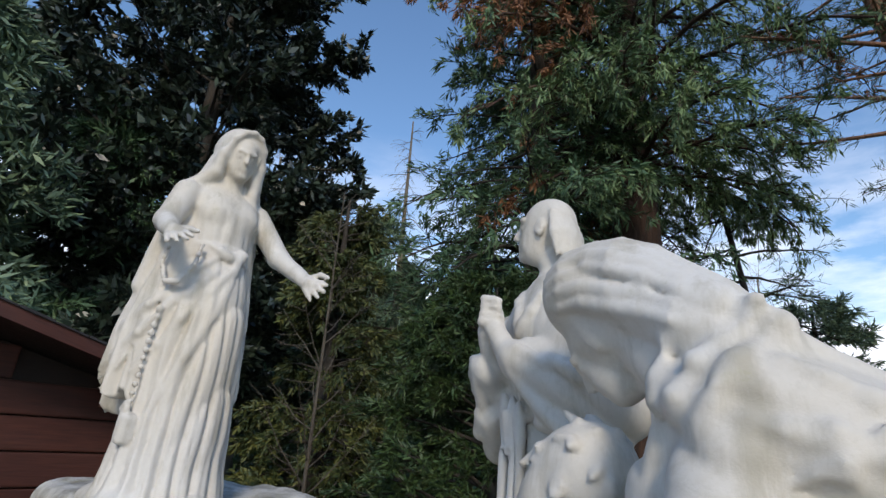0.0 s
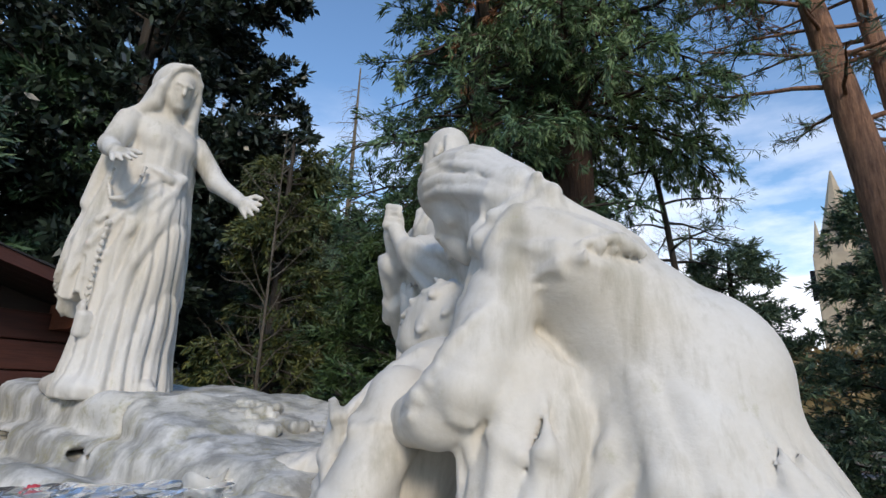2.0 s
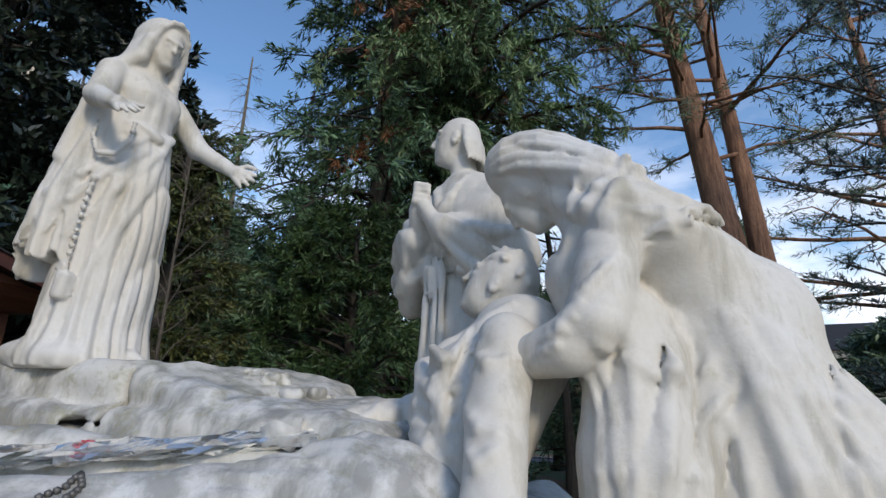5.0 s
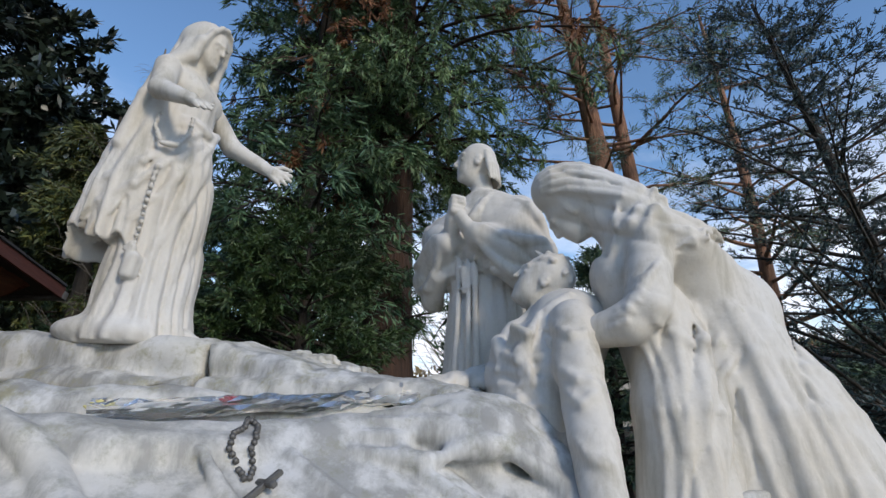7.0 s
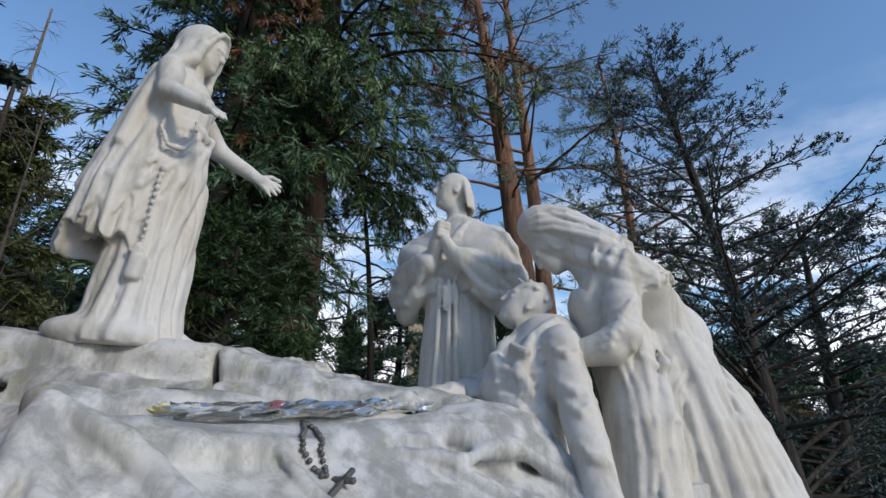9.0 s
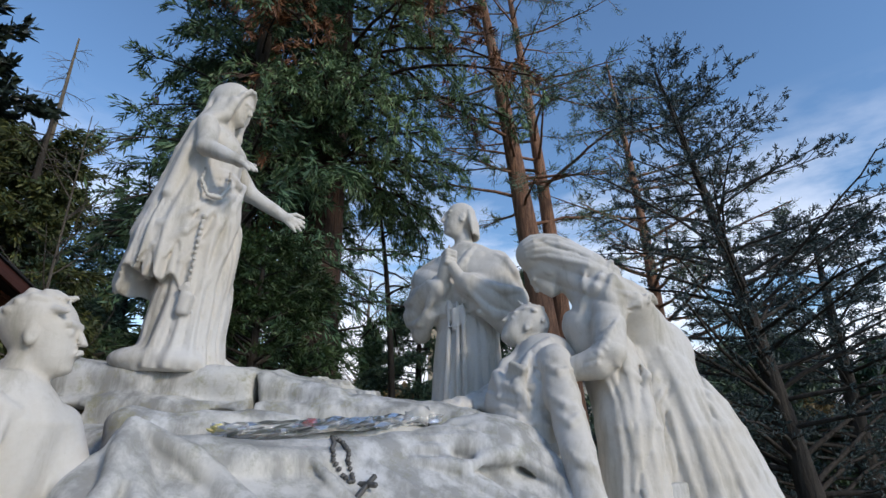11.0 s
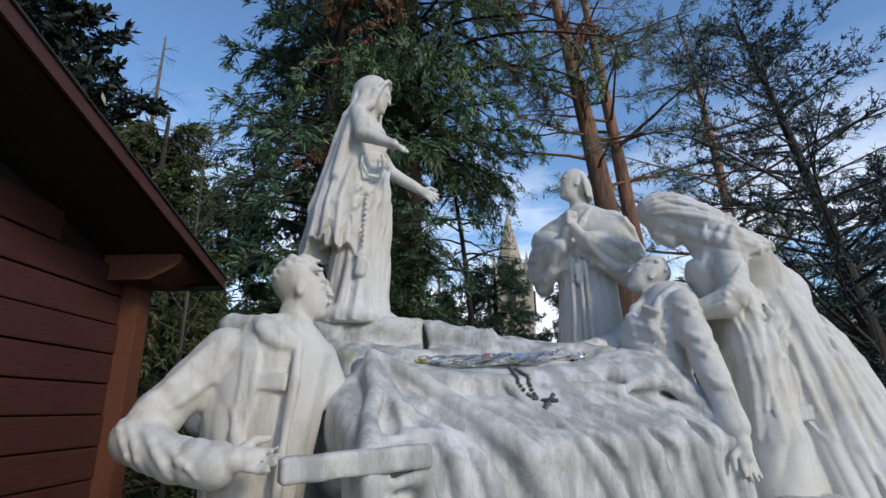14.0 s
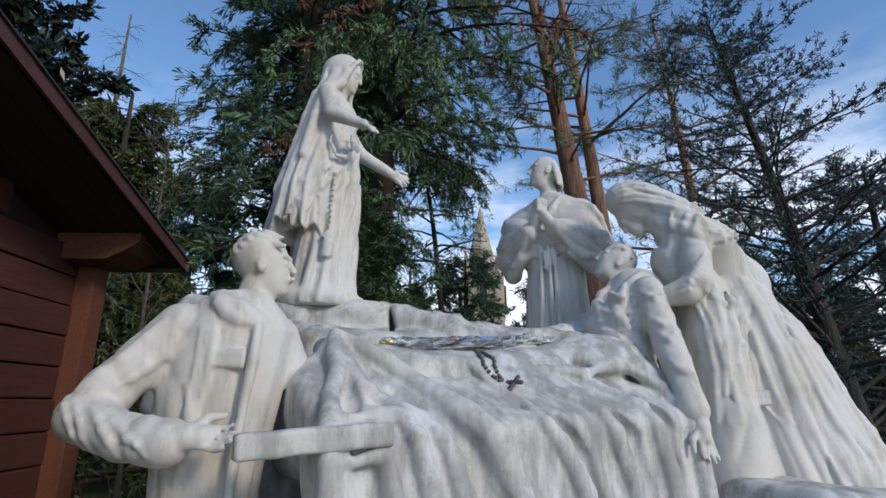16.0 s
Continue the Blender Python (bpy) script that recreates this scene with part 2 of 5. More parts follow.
class Tubes:
    """Gathers tubes into one mesh."""

    def __init__(self):
        self.v, self.q, self.n = [], [], 0

    def add(self, points, radii, sides=6):
        v, q = tube_arrays(points, radii, sides)
        self.v.append(v)
        self.q.append(q + self.n)
        self.n += len(v)

    def make(self, name, mat, parent=None, smooth=True):
        return array_mesh(name, np.concatenate(self.v), np.concatenate(self.q), mat, parent, smooth)


# ---- clay: carved stone from blended solids ----
class Clay:
    def __init__(self, lo, hi, step):
        self.lo, self.h = np.array(lo, float), step
        self.n = [int(math.ceil((b - a) / step)) + 1 for a, b in zip(lo, hi)]
        self.ax = [lo[i] + step * np.arange(self.n[i]) for i in range(3)]
        self.d = np.full(self.n, 0.2, np.float32)
        self.blend = 0.55

    def put(self, lo, hi, fn, k=0.03, cut=False):
        k, s = k * self.blend, []
        for i in range(3):
            a = max(0, int((lo[i] - self.lo[i] - k - 0.05) / self.h))
            b = min(self.n[i], int((hi[i] - self.lo[i] + k + 0.05) / self.h) + 2)
            if b <= a:
                return self
            s.append(slice(a, b))
        s = tuple(s)
        x, y, z = np.meshgrid(*[self.ax[i][s[i]] for i in range(3)], indexing="ij", sparse=True)
        e = fn(x, y, z).astype(np.float32)
        o = self.d[s]
        if cut:
            hh = np.clip(0.5 - 0.5 * (o + e) / k, 0, 1)
            self.d[s] = o * (1 - hh) - e * hh + k * hh * (1 - hh)
        else:
            hh = np.clip(0.5 + 0.5 * (o - e) / k, 0, 1)
            self.d[s] = o * (1 - hh) + e * hh - k * hh * (1 - hh)
        return self

    def cone(self, a, b, ra, rb, k=0.03, cut=False):
        """A rounded, tapered rod from a to b."""
        a, b = np.array(a, float), np.array(b, float)
        ab = b - a
        q = float(ab @ ab) + 1e-9
        r = max(ra, rb)

        def fn(x, y, z):
            t = np.clip(((x - a[0]) * ab[0] + (y - a[1]) * ab[1] + (z - a[2]) * ab[2]) / q, 0, 1)
            return np.sqrt((x - a[0] - t * ab[0]) ** 2 + (y - a[1] - t * ab[1]) ** 2 + (z - a[2] - t * ab[2]) ** 2) - (ra + (rb - ra) * t)
        return self.put(np.minimum(a, b) - r, np.maximum(a, b) + r, fn, k, cut)

    def line(self, pts, radii, k=0.02, cut=False):
        if not isinstance(radii, (list, tuple)):
            radii = [radii] * len(pts)
        for i in range(len(pts) - 1):
            self.cone(pts[i], pts[i + 1], radii[i], radii[i + 1], k, cut)
        return self

    def ball(self, c, r, turn=(0, 0, 0), k=0.03, cut=False):
        """An ellipsoid with half-axes r, turned by degrees."""
        m = np.array(Euler([radians(t) for t in turn]).to_matrix()).T
        big = max(r)

        def fn(x, y, z):
            p = [m[i][0] * (x - c[0]) + m[i][1] * (y - c[1]) + m[i][2] * (z - c[2]) for i in range(3)]
            g = np.sqrt((p[0] / r[0]) ** 2 + (p[1] / r[1]) ** 2 + (p[2] / r[2]) ** 2)
            g2 = np.sqrt((p[0] / r[0] ** 2) ** 2 + (p[1] / r[1] ** 2) ** 2 + (p[2] / r[2] ** 2) ** 2) + 1e-6
            return np.where(g < 0.3, (g - 1) * min(r), g * (g - 1) / g2)
        return self.put([v - big for v in c], [v + big for v in c], fn, k, cut)

    def slab(self, c, half, turn=(0, 0, 0), r=0.02, k=0.02, cut=False):
        """A box with rounded edges."""
        m = np.array(Euler([radians(t) for t in turn]).to_matrix()).T
        big = math.sqrt(sum(v * v for v in half))

        def fn(x, y, z):
            p = [np.abs(m[i][0] * (x - c[0]) + m[i][1] * (y - c[1]) + m[i][2] * (z - c[2])) - half[i] + r for i in range(3)]
            out = np.sqrt(np.maximum(p[0], 0) ** 2 + np.maximum(p[1], 0) ** 2 + np.maximum(p[2], 0) ** 2)
            return out + np.minimum(np.maximum(np.maximum(p[0], p[1]), p[2]), 0) - r
        return self.put([v - big for v in c], [v + big for v in c], fn, k, cut)

    def loft(self, st, pleats=0, deep=0.0, phase=0.0, skew=0.0, k=0.03, sharp=0.75, turn=0.0, hem=0.0):
        """An upright cloth body through stations (z, x, y, rx, ry), with pleats round it that deepen downwards."""
        st = np.array(sorted(st), float)
        z0, z1 = st[0, 0], st[-1, 0]
        ca, sa = math.cos(radians(turn)), math.sin(radians(turn))

        def fn(x, y, z):
            zz = np.clip(z, z0, z1)
            cx, cy, rx, ry = [np.interp(zz, st[:, 0], st[:, i]) for i in (1, 2, 3, 4)]
            u, v = (x - cx) * ca + (y - cy) * sa, -(x - cx) * sa + (y - cy) * ca
            th = np.arctan2(v / ry, u / rx)
            f = 1.0
            if pleats:
                low = np.clip((z1 - z) / (z1 - z0), 0, 1)
                ph = 0.5 * pleats * th + phase + skew * low + 0.8 * np.sin(2 * th + phase * 2) + 0.35 * np.sin(7 * z + 3 * th)
                w = 2 * np.abs(np.sin(ph)) ** sharp - 1.2
                w2 = 2 * np.abs(np.sin(1.9 * ph + 2.0 * phase + 0.5 * np.sin(5 * z))) ** sharp - 1.2
                f = 1 + deep * (0.3 + 0.7 * low) * (w + 0.4 * w2)
            g = np.sqrt((u / rx) ** 2 + (v / ry) ** 2)
            low_edge = z0 + hem * (0.5 + 0.5 * np.sin(4 * th + phase) + 0.35 * np.sin(11 * th)) if hem else z0
            return np.maximum((g - f) * np.minimum(rx, ry) * 0.9, np.maximum(z - z1, low_edge - z))
        rr = st[:, 3:5].max(axis=1) * (1 + 1.5 * deep)
        return self.put(((st[:, 1] - rr).min(), (st[:, 2] - rr).min(), z0), ((st[:, 1] + rr).max(), (st[:, 2] + rr).max(), z1), fn, k)

    def rumple(self, amp, freq, seed=0.0, zone=None):
        """Shallow, uneven creases over the whole, or inside a box."""
        x, y, z = np.meshgrid(*self.ax, indexing="ij", sparse=True)
        a, b, c = freq
        w = np.sin(a * x + 2.1 * np.sin(b * 0.6 * y + seed) + seed) * np.sin(b * y + 1.7 * np.sin(c * 0.7 * z + seed * 2)) \
            + 0.6 * np.sin(c * z + 1.9 * np.sin(a * 0.8 * x - seed) + 2 * y * b * 0.3)
        if zone is not None:
            lo, hi, soft = zone
            for v, p, q in zip((x, y, z), lo, hi):
                w = w * np.clip((v - p) / soft, 0, 1) * np.clip((q - v) / soft, 0, 1)
        self.d += (amp * w).astype(np.float32)
        return self

    def snap(self, p, lift=0.0):
        """The point of the surface near p, raised by lift."""
        p = np.array(p, float)
        for _ in range(10):
            i = np.clip(np.round((p - self.lo) / self.h).astype(int), 2, np.array(self.n) - 3)
            d = self.d
            g = np.array([d[i[0] + 1, i[1], i[2]] - d[i[0] - 1, i[1], i[2]], d[i[0], i[1] + 1, i[2]] - d[i[0], i[1] - 1, i[2]],
                          d[i[0], i[1], i[2] + 1] - d[i[0], i[1], i[2] - 1]]) / (2 * self.h)
            m = np.linalg.norm(g)
            if m < 0.05:
                break
            here = d[tuple(i)] + g @ (p - self.lo - i * self.h)
            p = p - np.clip((here - lift) / m, -0.06, 0.06) * g / m
        return tuple(p)

    def drape(self, amp, across, freq, warp=1.5, seed=0.0, zone=None, sharp=0.7):
        """Cloth folds with rounded ridges and sharp valleys that follow one another along the direction across."""
        x, y, z = np.meshgrid(*self.ax, indexing="ij", sparse=True)
        a = np.array(across, float) / np.linalg.norm(across)
        s = a[0] * x + a[1] * y + a[2] * z
        wv = np.sin(5.1 * x + 3.3 * z + seed) + np.sin(4.3 * y - 2.9 * z + 2 * seed) + 0.6 * np.sin(9.7 * z + 7.1 * x - seed) + 0.4 * np.sin(13 * y + 6 * x + seed)
        depth = 0.7 + 0.3 * np.sin(6.3 * x + 4.1 * y + 5.7 * z + seed * 3)
        w = (0.62 - np.abs(np.sin(freq * s + warp * wv)) ** sharp) * depth
        if zone is not None:
            lo, hi, soft = zone
            for v, p, q in zip((x, y, z), lo, hi):
                w = w * np.clip((v - p) / soft, 0, 1) * np.clip((q - v) / soft, 0, 1)
        self.d += (amp * 2 * w).astype(np.float32)
        return self

    def make(self, name, mat, parent=None, shift=(0, 0, 0)):
        """The surface of the clay, as one mesh, moved by shift."""
        d = np.pad(self.d, 1, constant_values=0.2)
        ins = d < 0
        cnt = sum(ins[i:d.shape[0] - 1 + i, j:d.shape[1] - 1 + j, k:d.shape[2] - 1 + k].astype(np.int8)
                  for i in (0, 1) for j in (0, 1) for k in (0, 1))
        cell = np.argwhere((cnt > 0) & (cnt < 8))
        idx = np.full(cnt.shape, -1, np.int64)
        idx[tuple(cell.T)] = np.arange(len(cell))
        tot, num = np.zeros((len(cell), 3)), np.zeros(len(cell))
        corner = [(i, j, k) for i in (0, 1) for j in (0, 1) for k in (0, 1)]
        for a in corner:
            for ax in range(3):
                if a[ax]:
                    continue
                b = list(a)
                b[ax] = 1
                da = d[tuple((cell + a).T)]
                db = d[tuple((cell + b).T)]
                m = (da < 0) != (db < 0)
                t = np.where(m, da / np.where(m, da - db, 1), 0)
                p = np.tile(np.array(a, float), (len(cell), 1))
                p[:, ax] = t
                tot += p * m[:, None]
                num += m
        verts = self.lo + self.h * (cell - 1 + tot / num[:, None])
        quads = []
        for ax in range(3):
            u, w = (ax + 1) % 3, (ax + 2) % 3
            sl0, sl1 = [slice(None)] * 3, [slice(None)] * 3
            sl0[ax], sl1[ax] = slice(0, -1), slice(1, None)
            a, b = ins[tuple(sl0)], ins[tuple(sl1)]
            e = np.argwhere(a != b)
            e = e[(e[:, u] > 0) & (e[:, w] > 0) & (e[:, u] < cnt.shape[u]) & (e[:, w] < cnt.shape[w])]
            flip = b[tuple(e.T)]
            c = []
            for du, dw in ((1, 1), (0, 1), (0, 0), (1, 0)):
                o = e.copy()
                o[:, u] -= du
                o[:, w] -= dw
                c.append(idx[tuple(o.T)])
            q = np.stack(c, 1)
            q[flip] = q[flip][:, ::-1]
            quads.append(q)
        q = np.concatenate(quads)
        q = q[(q >= 0).all(axis=1)]
        verts = verts + np.array(shift)
        return array_mesh(name, verts, q, mat, parent, True)


# ---- figures of the monument ----
def head(cl, c, yaw, pitch=0.0, s=1.0, hair=0.0, lean=0.0):
    """A simple head: skull, jaw, nose, brow, ears and, if wanted, a cap of hair."""
    m = Euler((radians(lean), radians(-pitch), radians(yaw))).to_matrix()
    c = Vector(c)

    def at(x, y, z):
        return tuple(c + m @ (Vector((x, y, z)) * s))
    turn = (lean, -pitch, yaw)
    cl.ball(at(-0.005, 0, 0.025), (0.098 * s, 0.078 * s, 0.105 * s), turn, 0.02)
    cl.ball(at(0.030, 0, -0.045), (0.068 * s, 0.060 * s, 0.082 * s), turn, 0.04)
    cl.ball(at(0.07, 0, -0.095), (0.026 * s, 0.03 * s, 0.022 * s), turn, 0.025)
    cl.line([at(0.093, 0, 0.03), at(0.116, 0, -0.022)], [0.008 * s, 0.012 * s], 0.016)
    cl.line([at(0.083, -0.042, 0.036), at(0.095, 0, 0.032), at(0.083, 0.042, 0.036)], 0.011 * s, 0.016)
    for e in (-1, 1):
        cl.ball(at(0.096, e * 0.031, 0.008), (0.010 * s, 0.017 * s, 0.010 * s), turn, 0.014, cut=True)
        cl.ball(at(0.082, e * 0.03, 0.008), (0.013 * s, 0.014 * s, 0.010 * s), turn, 0.006)
        cl.ball(at(0.0, e * 0.078, -0.005), (0.02 * s, 0.013 * s, 0.034 * s), turn, 0.01)
        cl.ball(at(0.006, e * 0.09, -0.003), (0.009 * s, 0.009 * s, 0.018 * s), turn, 0.008, cut=True)
    cl.line([at(0.084, -0.02, -0.056), at(0.092, 0, -0.054), at(0.084, 0.02, -0.056)], 0.008 * s, 0.014)
    cl.line([at(0.08, -0.018, -0.071), at(0.088, 0, -0.072), at(0.08, 0.018, -0.071)], 0.009 * s, 0.014)
    if hair:
        cl.ball(at(-0.022, 0, 0.045), (0.1 * s, 0.088 * s, 0.1 * s), turn, 0.012)
        rnd = random.Random(int(abs(c.x) * 1000) + 5)
        for i in range(34):
            a, b = rnd.uniform(-2.9, 2.9), rnd.uniform(-0.15, 1.25)
            if abs(a) < 0.75 and b < 0.75:
                continue
            if b < 0.25 and abs(a) < 1.35:
                continue
            p = Vector((math.cos(a) * math.cos(b) * 0.101 - 0.02, math.sin(a) * math.cos(b) * 0.089, math.sin(b) * 0.102 + 0.042))
            q = p + Vector((rnd.uniform(0.0, 0.05), rnd.uniform(-0.015, 0.015), rnd.uniform(-0.02, 0.01)))
            cl.line([at(*p), at(*q)], [hair * s, hair * 0.6 * s], 0.008)


def palm(cl, wrist, way, across, s=1.0, curl=0.0, spread=0.16, thumb=1):
    """A hand from the wrist along way, with the fingers fanned along across."""
    w, d, a = Vector(wrist), Vector(way).normalized(), Vector(across)
    a = (a - d * a.dot(d)).normalized()
    n = d.cross(a)
    cl.cone(w, w + d * 0.05 * s, 0.028 * s, 0.034 * s, 0.02)
    base = w + d * 0.065 * s
    for i in range(4):
        o = (i - 1.5)
        p0 = base + a * o * 0.019 * s
        f = (d + a * o * spread).normalized()
        ln = (0.075, 0.086, 0.082, 0.064)[i] * s
        p1 = p0 + f * ln * 0.55
        p2 = p1 + (f - n * curl).normalized() * ln * 0.5
        cl.line([w + d * 0.02 * s + a * o * 0.012 * s, p0, p1, p2], [0.016 * s, 0.0145 * s, 0.012 * s, 0.009 * s], 0.008)
    t0 = w + d * 0.02 * s + a * thumb * 0.03 * s
    cl.line([t0, t0 + (d * 0.6 + a * thumb * 0.8) * 0.05 * s, t0 + (d * 0.9 + a * thumb * 0.55) * 0.09 * s], [0.017 * s, 0.014 * s, 0.01 * s], 0.012)


def creases(cl, pairs, r=0.012, k=0.02):
    """Soft cloth ridges along short lines."""
    for p in pairs:
        n = len(p)
        fine = [Vector(p[i]).lerp(Vector(p[i + 1]), f) for i in range(n - 1) for f in (0, 0.5)] + [Vector(p[-1])]
        p = [cl.snap(q, -0.25 * r) for q in fine]
        n = len(p)
        cl.line(p, [r * (0.55 + 0.9 * math.sin(math.pi * (i + 0.5) / n)) for i in range(n)], k)


def virgin():
    ox, oy, oz = -1.74, 1.78, 1.89

    def w(x, y, z):
        return (x + ox, y + oy, z + oz)
    cl = Clay(w(-0.50, -0.48, -0.03), w(0.60, 0.48, 1.80), 0.0092)

    def st(*rows):
        return [(z + oz, x + ox, y + oy, rx, ry) for z, x, y, rx, ry in rows]
    # gown
    cl.loft(st((-0.02, -0.03, 0, 0.215, 0.25), (0.15, -0.03, 0, 0.19, 0.225), (0.5, -0.01, 0, 0.18, 0.20), (0.8, 0.005, 0, 0.165, 0.185),
               (1.0, 0.0, 0, 0.14, 0.155), (1.1, 0.0, 0, 0.115, 0.128), (1.17, 0.005, 0, 0.112, 0.125)), 17, 0.075, 0.4, 0.9, 0.02, 0.7)
    # bodice, shoulders, neck
    cl.loft(st((1.08, 0, 0, 0.115, 0.128), (1.18, 0.01, 0, 0.118, 0.135), (1.28, 0.015, 0, 0.12, 0.155), (1.36, 0.0, 0, 0.095, 0.165), (1.42, -0.01, 0, 0.06, 0.12)), 13, 0.02, 1.0, 0.5, 0.04)
    for e in (-1, 1):
        cl.ball(w(0.07, e * 0.062, 1.275), (0.062, 0.066, 0.066), k=0.05)
    cl.cone(w(-0.015, 0, 1.38), w(0.03, -0.01, 1.52), 0.06, 0.05, 0.04)
    head(cl, w(0.06, -0.005, 1.595), -8, -20, 0.98)
    # girdle and sash
    cl.loft(st((1.045, 0.0, 0, 0.14, 0.152), (1.075, 0.0, 0, 0.137, 0.148), (1.115, 0.0, 0, 0.132, 0.144)), 5, 0.01, k=0.008)
    creases(cl, [[w(0.125, -0.09, 1.10), w(0.15, 0.0, 1.06), w(0.12, 0.10, 1.10)], [w(0.12, 0.08, 1.12), w(0.15, 0.05, 1.05), w(0.15, 0.02, 0.95)]], 0.018, 0.015)
    # mantle over the back, with a zigzag hem
    cl.loft(st((0.40, -0.17, 0.0, 0.225, 0.285), (0.72, -0.14, 0, 0.205, 0.27), (0.95, -0.10, 0, 0.175, 0.24), (1.2, -0.07, 0, 0.145, 0.205), (1.38, -0.06, 0, 0.105, 0.175), (1.47, -0.04, 0, 0.09, 0.12)), 13, 0.085, 2.0, 1.4, 0.015, 0.7, hem=0.13)
    # a second, outer fall of cloth on each side
    for e in (-1, 1):
        cl.loft(st((0.47 if e < 0 else 0.40, -0.13, e * 0.175, 0.155, 0.095), (0.8, -0.09, e * 0.165, 0.12, 0.085), (1.08, -0.05, e * 0.15, 0.075, 0.06), (1.2, -0.04, e * 0.15, 0.05, 0.04)), 9, 0.14, 0.6 + e, 1.0, 0.02, 0.7, hem=0.12)
    # diagonal fold of the mantle across the hips
    creases(cl, [[w(-0.20, -0.24, 0.62), w(-0.02, -0.215, 0.80), w(0.10, -0.14, 0.98), w(0.14, -0.05, 1.04)],
                 [w(-0.22, -0.23, 0.50), w(-0.04, -0.22, 0.68), w(0.10, -0.16, 0.86), w(0.16, -0.06, 0.98)],
                 [w(0.15, 0.02, 1.0), w(0.10, -0.13, 0.75), w(-0.02, -0.22, 0.52)], [w(0.16, 0.04, 0.95), w(0.14, -0.10, 0.6), w(0.06, -0.19, 0.3)]], 0.014, 0.022)
    # trailing hem and foot
    cl.ball(w(-0.16, -0.14, 0.03), (0.16, 0.12, 0.07), k=0.06)
    cl.ball(w(0.02, -0.17, 0.02), (0.12, 0.09, 0.06), k=0.06)
    cl.line([w(0.10, 0.03, 0.04), w(0.17, 0.04, 0.03), w(0.225, 0.045, 0.015)], [0.045, 0.038, 0.024], 0.02)
    # veil: hood and falls
    cl.ball(w(0.018, -0.003, 1.63), (0.135, 0.112, 0.132), (0, 20, 0), 0.012)
    cl.ball(w(0.14, -0.012, 1.575), (0.088, 0.072, 0.105), (0, 18, -8), 0.012, cut=True)
    head(cl, w(0.062, -0.005, 1.588), -8, -20, 0.9)
    cl.ball(w(0.062, -0.004, 1.645), (0.088, 0.078, 0.07), (0, 20, 0), 0.01)
    rim = [w(0.045, -0.10, 1.49), w(0.085, -0.102, 1.57), w(0.122, -0.082, 1.65), w(0.142, -0.045, 1.695), w(0.148, -0.005, 1.708), w(0.142, 0.038, 1.695), w(0.122, 0.076, 1.65), w(0.085, 0.098, 1.57), w(0.045, 0.10, 1.49)]
    cl.line(rim, 0.015, 0.02)
    for e in (-1, 1):
        cl.line([w(0.07, e * 0.098, 1.58), w(0.035, e * 0.105, 1.48), w(-0.045, e * 0.165, 1.40), w(-0.09, e * 0.21, 1.18), w(-0.14, e * 0.25, 0.9)], [0.028, 0.032, 0.036, 0.034, 0.03], 0.035)
        cl.line([w(0.0, e * 0.08, 1.55), w(-0.05, e * 0.11, 1.42), w(-0.12, e * 0.15, 1.15), w(-0.2, e * 0.19, 0.85)], [0.05, 0.05, 0.045, 0.04], 0.05)
    cl.line([w(0.055, 0.085, 1.55), w(0.05, 0.095, 1.43), w(0.03, 0.135, 1.30)], [0.022, 0.026, 0.018], 0.03)
    for i in range(4):
        creases(cl, [[w(-0.08 - 0.01 * i, -0.09 + 0.06 * i, 1.60), w(-0.13, -0.12 + 0.08 * i, 1.40), w(-0.24, -0.16 + 0.1 * i, 1.05), w(-0.33, -0.2 + 0.12 * i, 0.7)]], 0.02, 0.03)
    # arms in close sleeves, hands open
    cl.line([w(-0.02, -0.185, 1.355), w(0.03, -0.265, 1.17), w(0.19, -0.305, 1.085)], [0.062, 0.052, 0.036], 0.03)
    palm(cl, w(0.19, -0.305, 1.085), (0.9, 0.0, -0.42), (0.0, 0.9, 0.5), 1.0, 0.3, 0.2, 1)
    cl.line([w(-0.02, 0.185, 1.355), w(0.11, 0.265, 1.14), w(0.33, 0.285, 1.0)], [0.062, 0.052, 0.036], 0.03)
    palm(cl, w(0.33, 0.285, 1.0), (0.85, 0.02, -0.5), (0.3, 0.5, 0.8), 1.0, 0.2, 0.22, 1)
    # carved beads hanging from the girdle, looped and falling
    loop = [(0.13, -0.13, 1.08), (0.14, -0.15, 0.98), (0.12, -0.19, 0.90), (0.06, -0.225, 0.90), (0.02, -0.235, 0.99), (0.03, -0.225, 1.08)]
    for i in range(len(loop) - 1):
        a, b = Vector(loop[i]), Vector(loop[i + 1])
        for t in (0.0, 0.25, 0.5, 0.75):
            cl.ball(w(*a.lerp(b, t)), (0.013, 0.013, 0.013), k=0.004)
    for i in range(12):
        t = i / 11
        cl.ball(w(0.06 - 0.02 * t, -0.215 - 0.02 * t, 0.78 - 0.38 * t), (0.013, 0.013, 0.014), k=0.004)
    cl.slab(w(0.03, -0.24, 0.36), (0.012, 0.012, 0.045), (0, 0, 0), 0.005, 0.004)
    cl.slab(w(0.03, -0.24, 0.375), (0.03, 0.012, 0.012), (0, 0, 0), 0.005, 0.004)
    cl.slab(w(0.04, -0.225, 0.30), (0.03, 0.03, 0.06), (0, 12, 0), 0.02, 0.02)
    cl.drape(0.008, (0.8, 0.6, -0.35), 34, 0.5, 0.8, (w(-0.5, -0.3, 0.1), w(0.3, 0.3, 0.98), 0.12))
    cl.drape(0.003, (0.2, 1, 0.1), 60, 1.0, 1.8, (w(-0.1, -0.2, 1.08), w(0.3, 0.2, 1.3), 0.06))
    cl.rumple(0.0015, (31, 27, 19), 0.7)
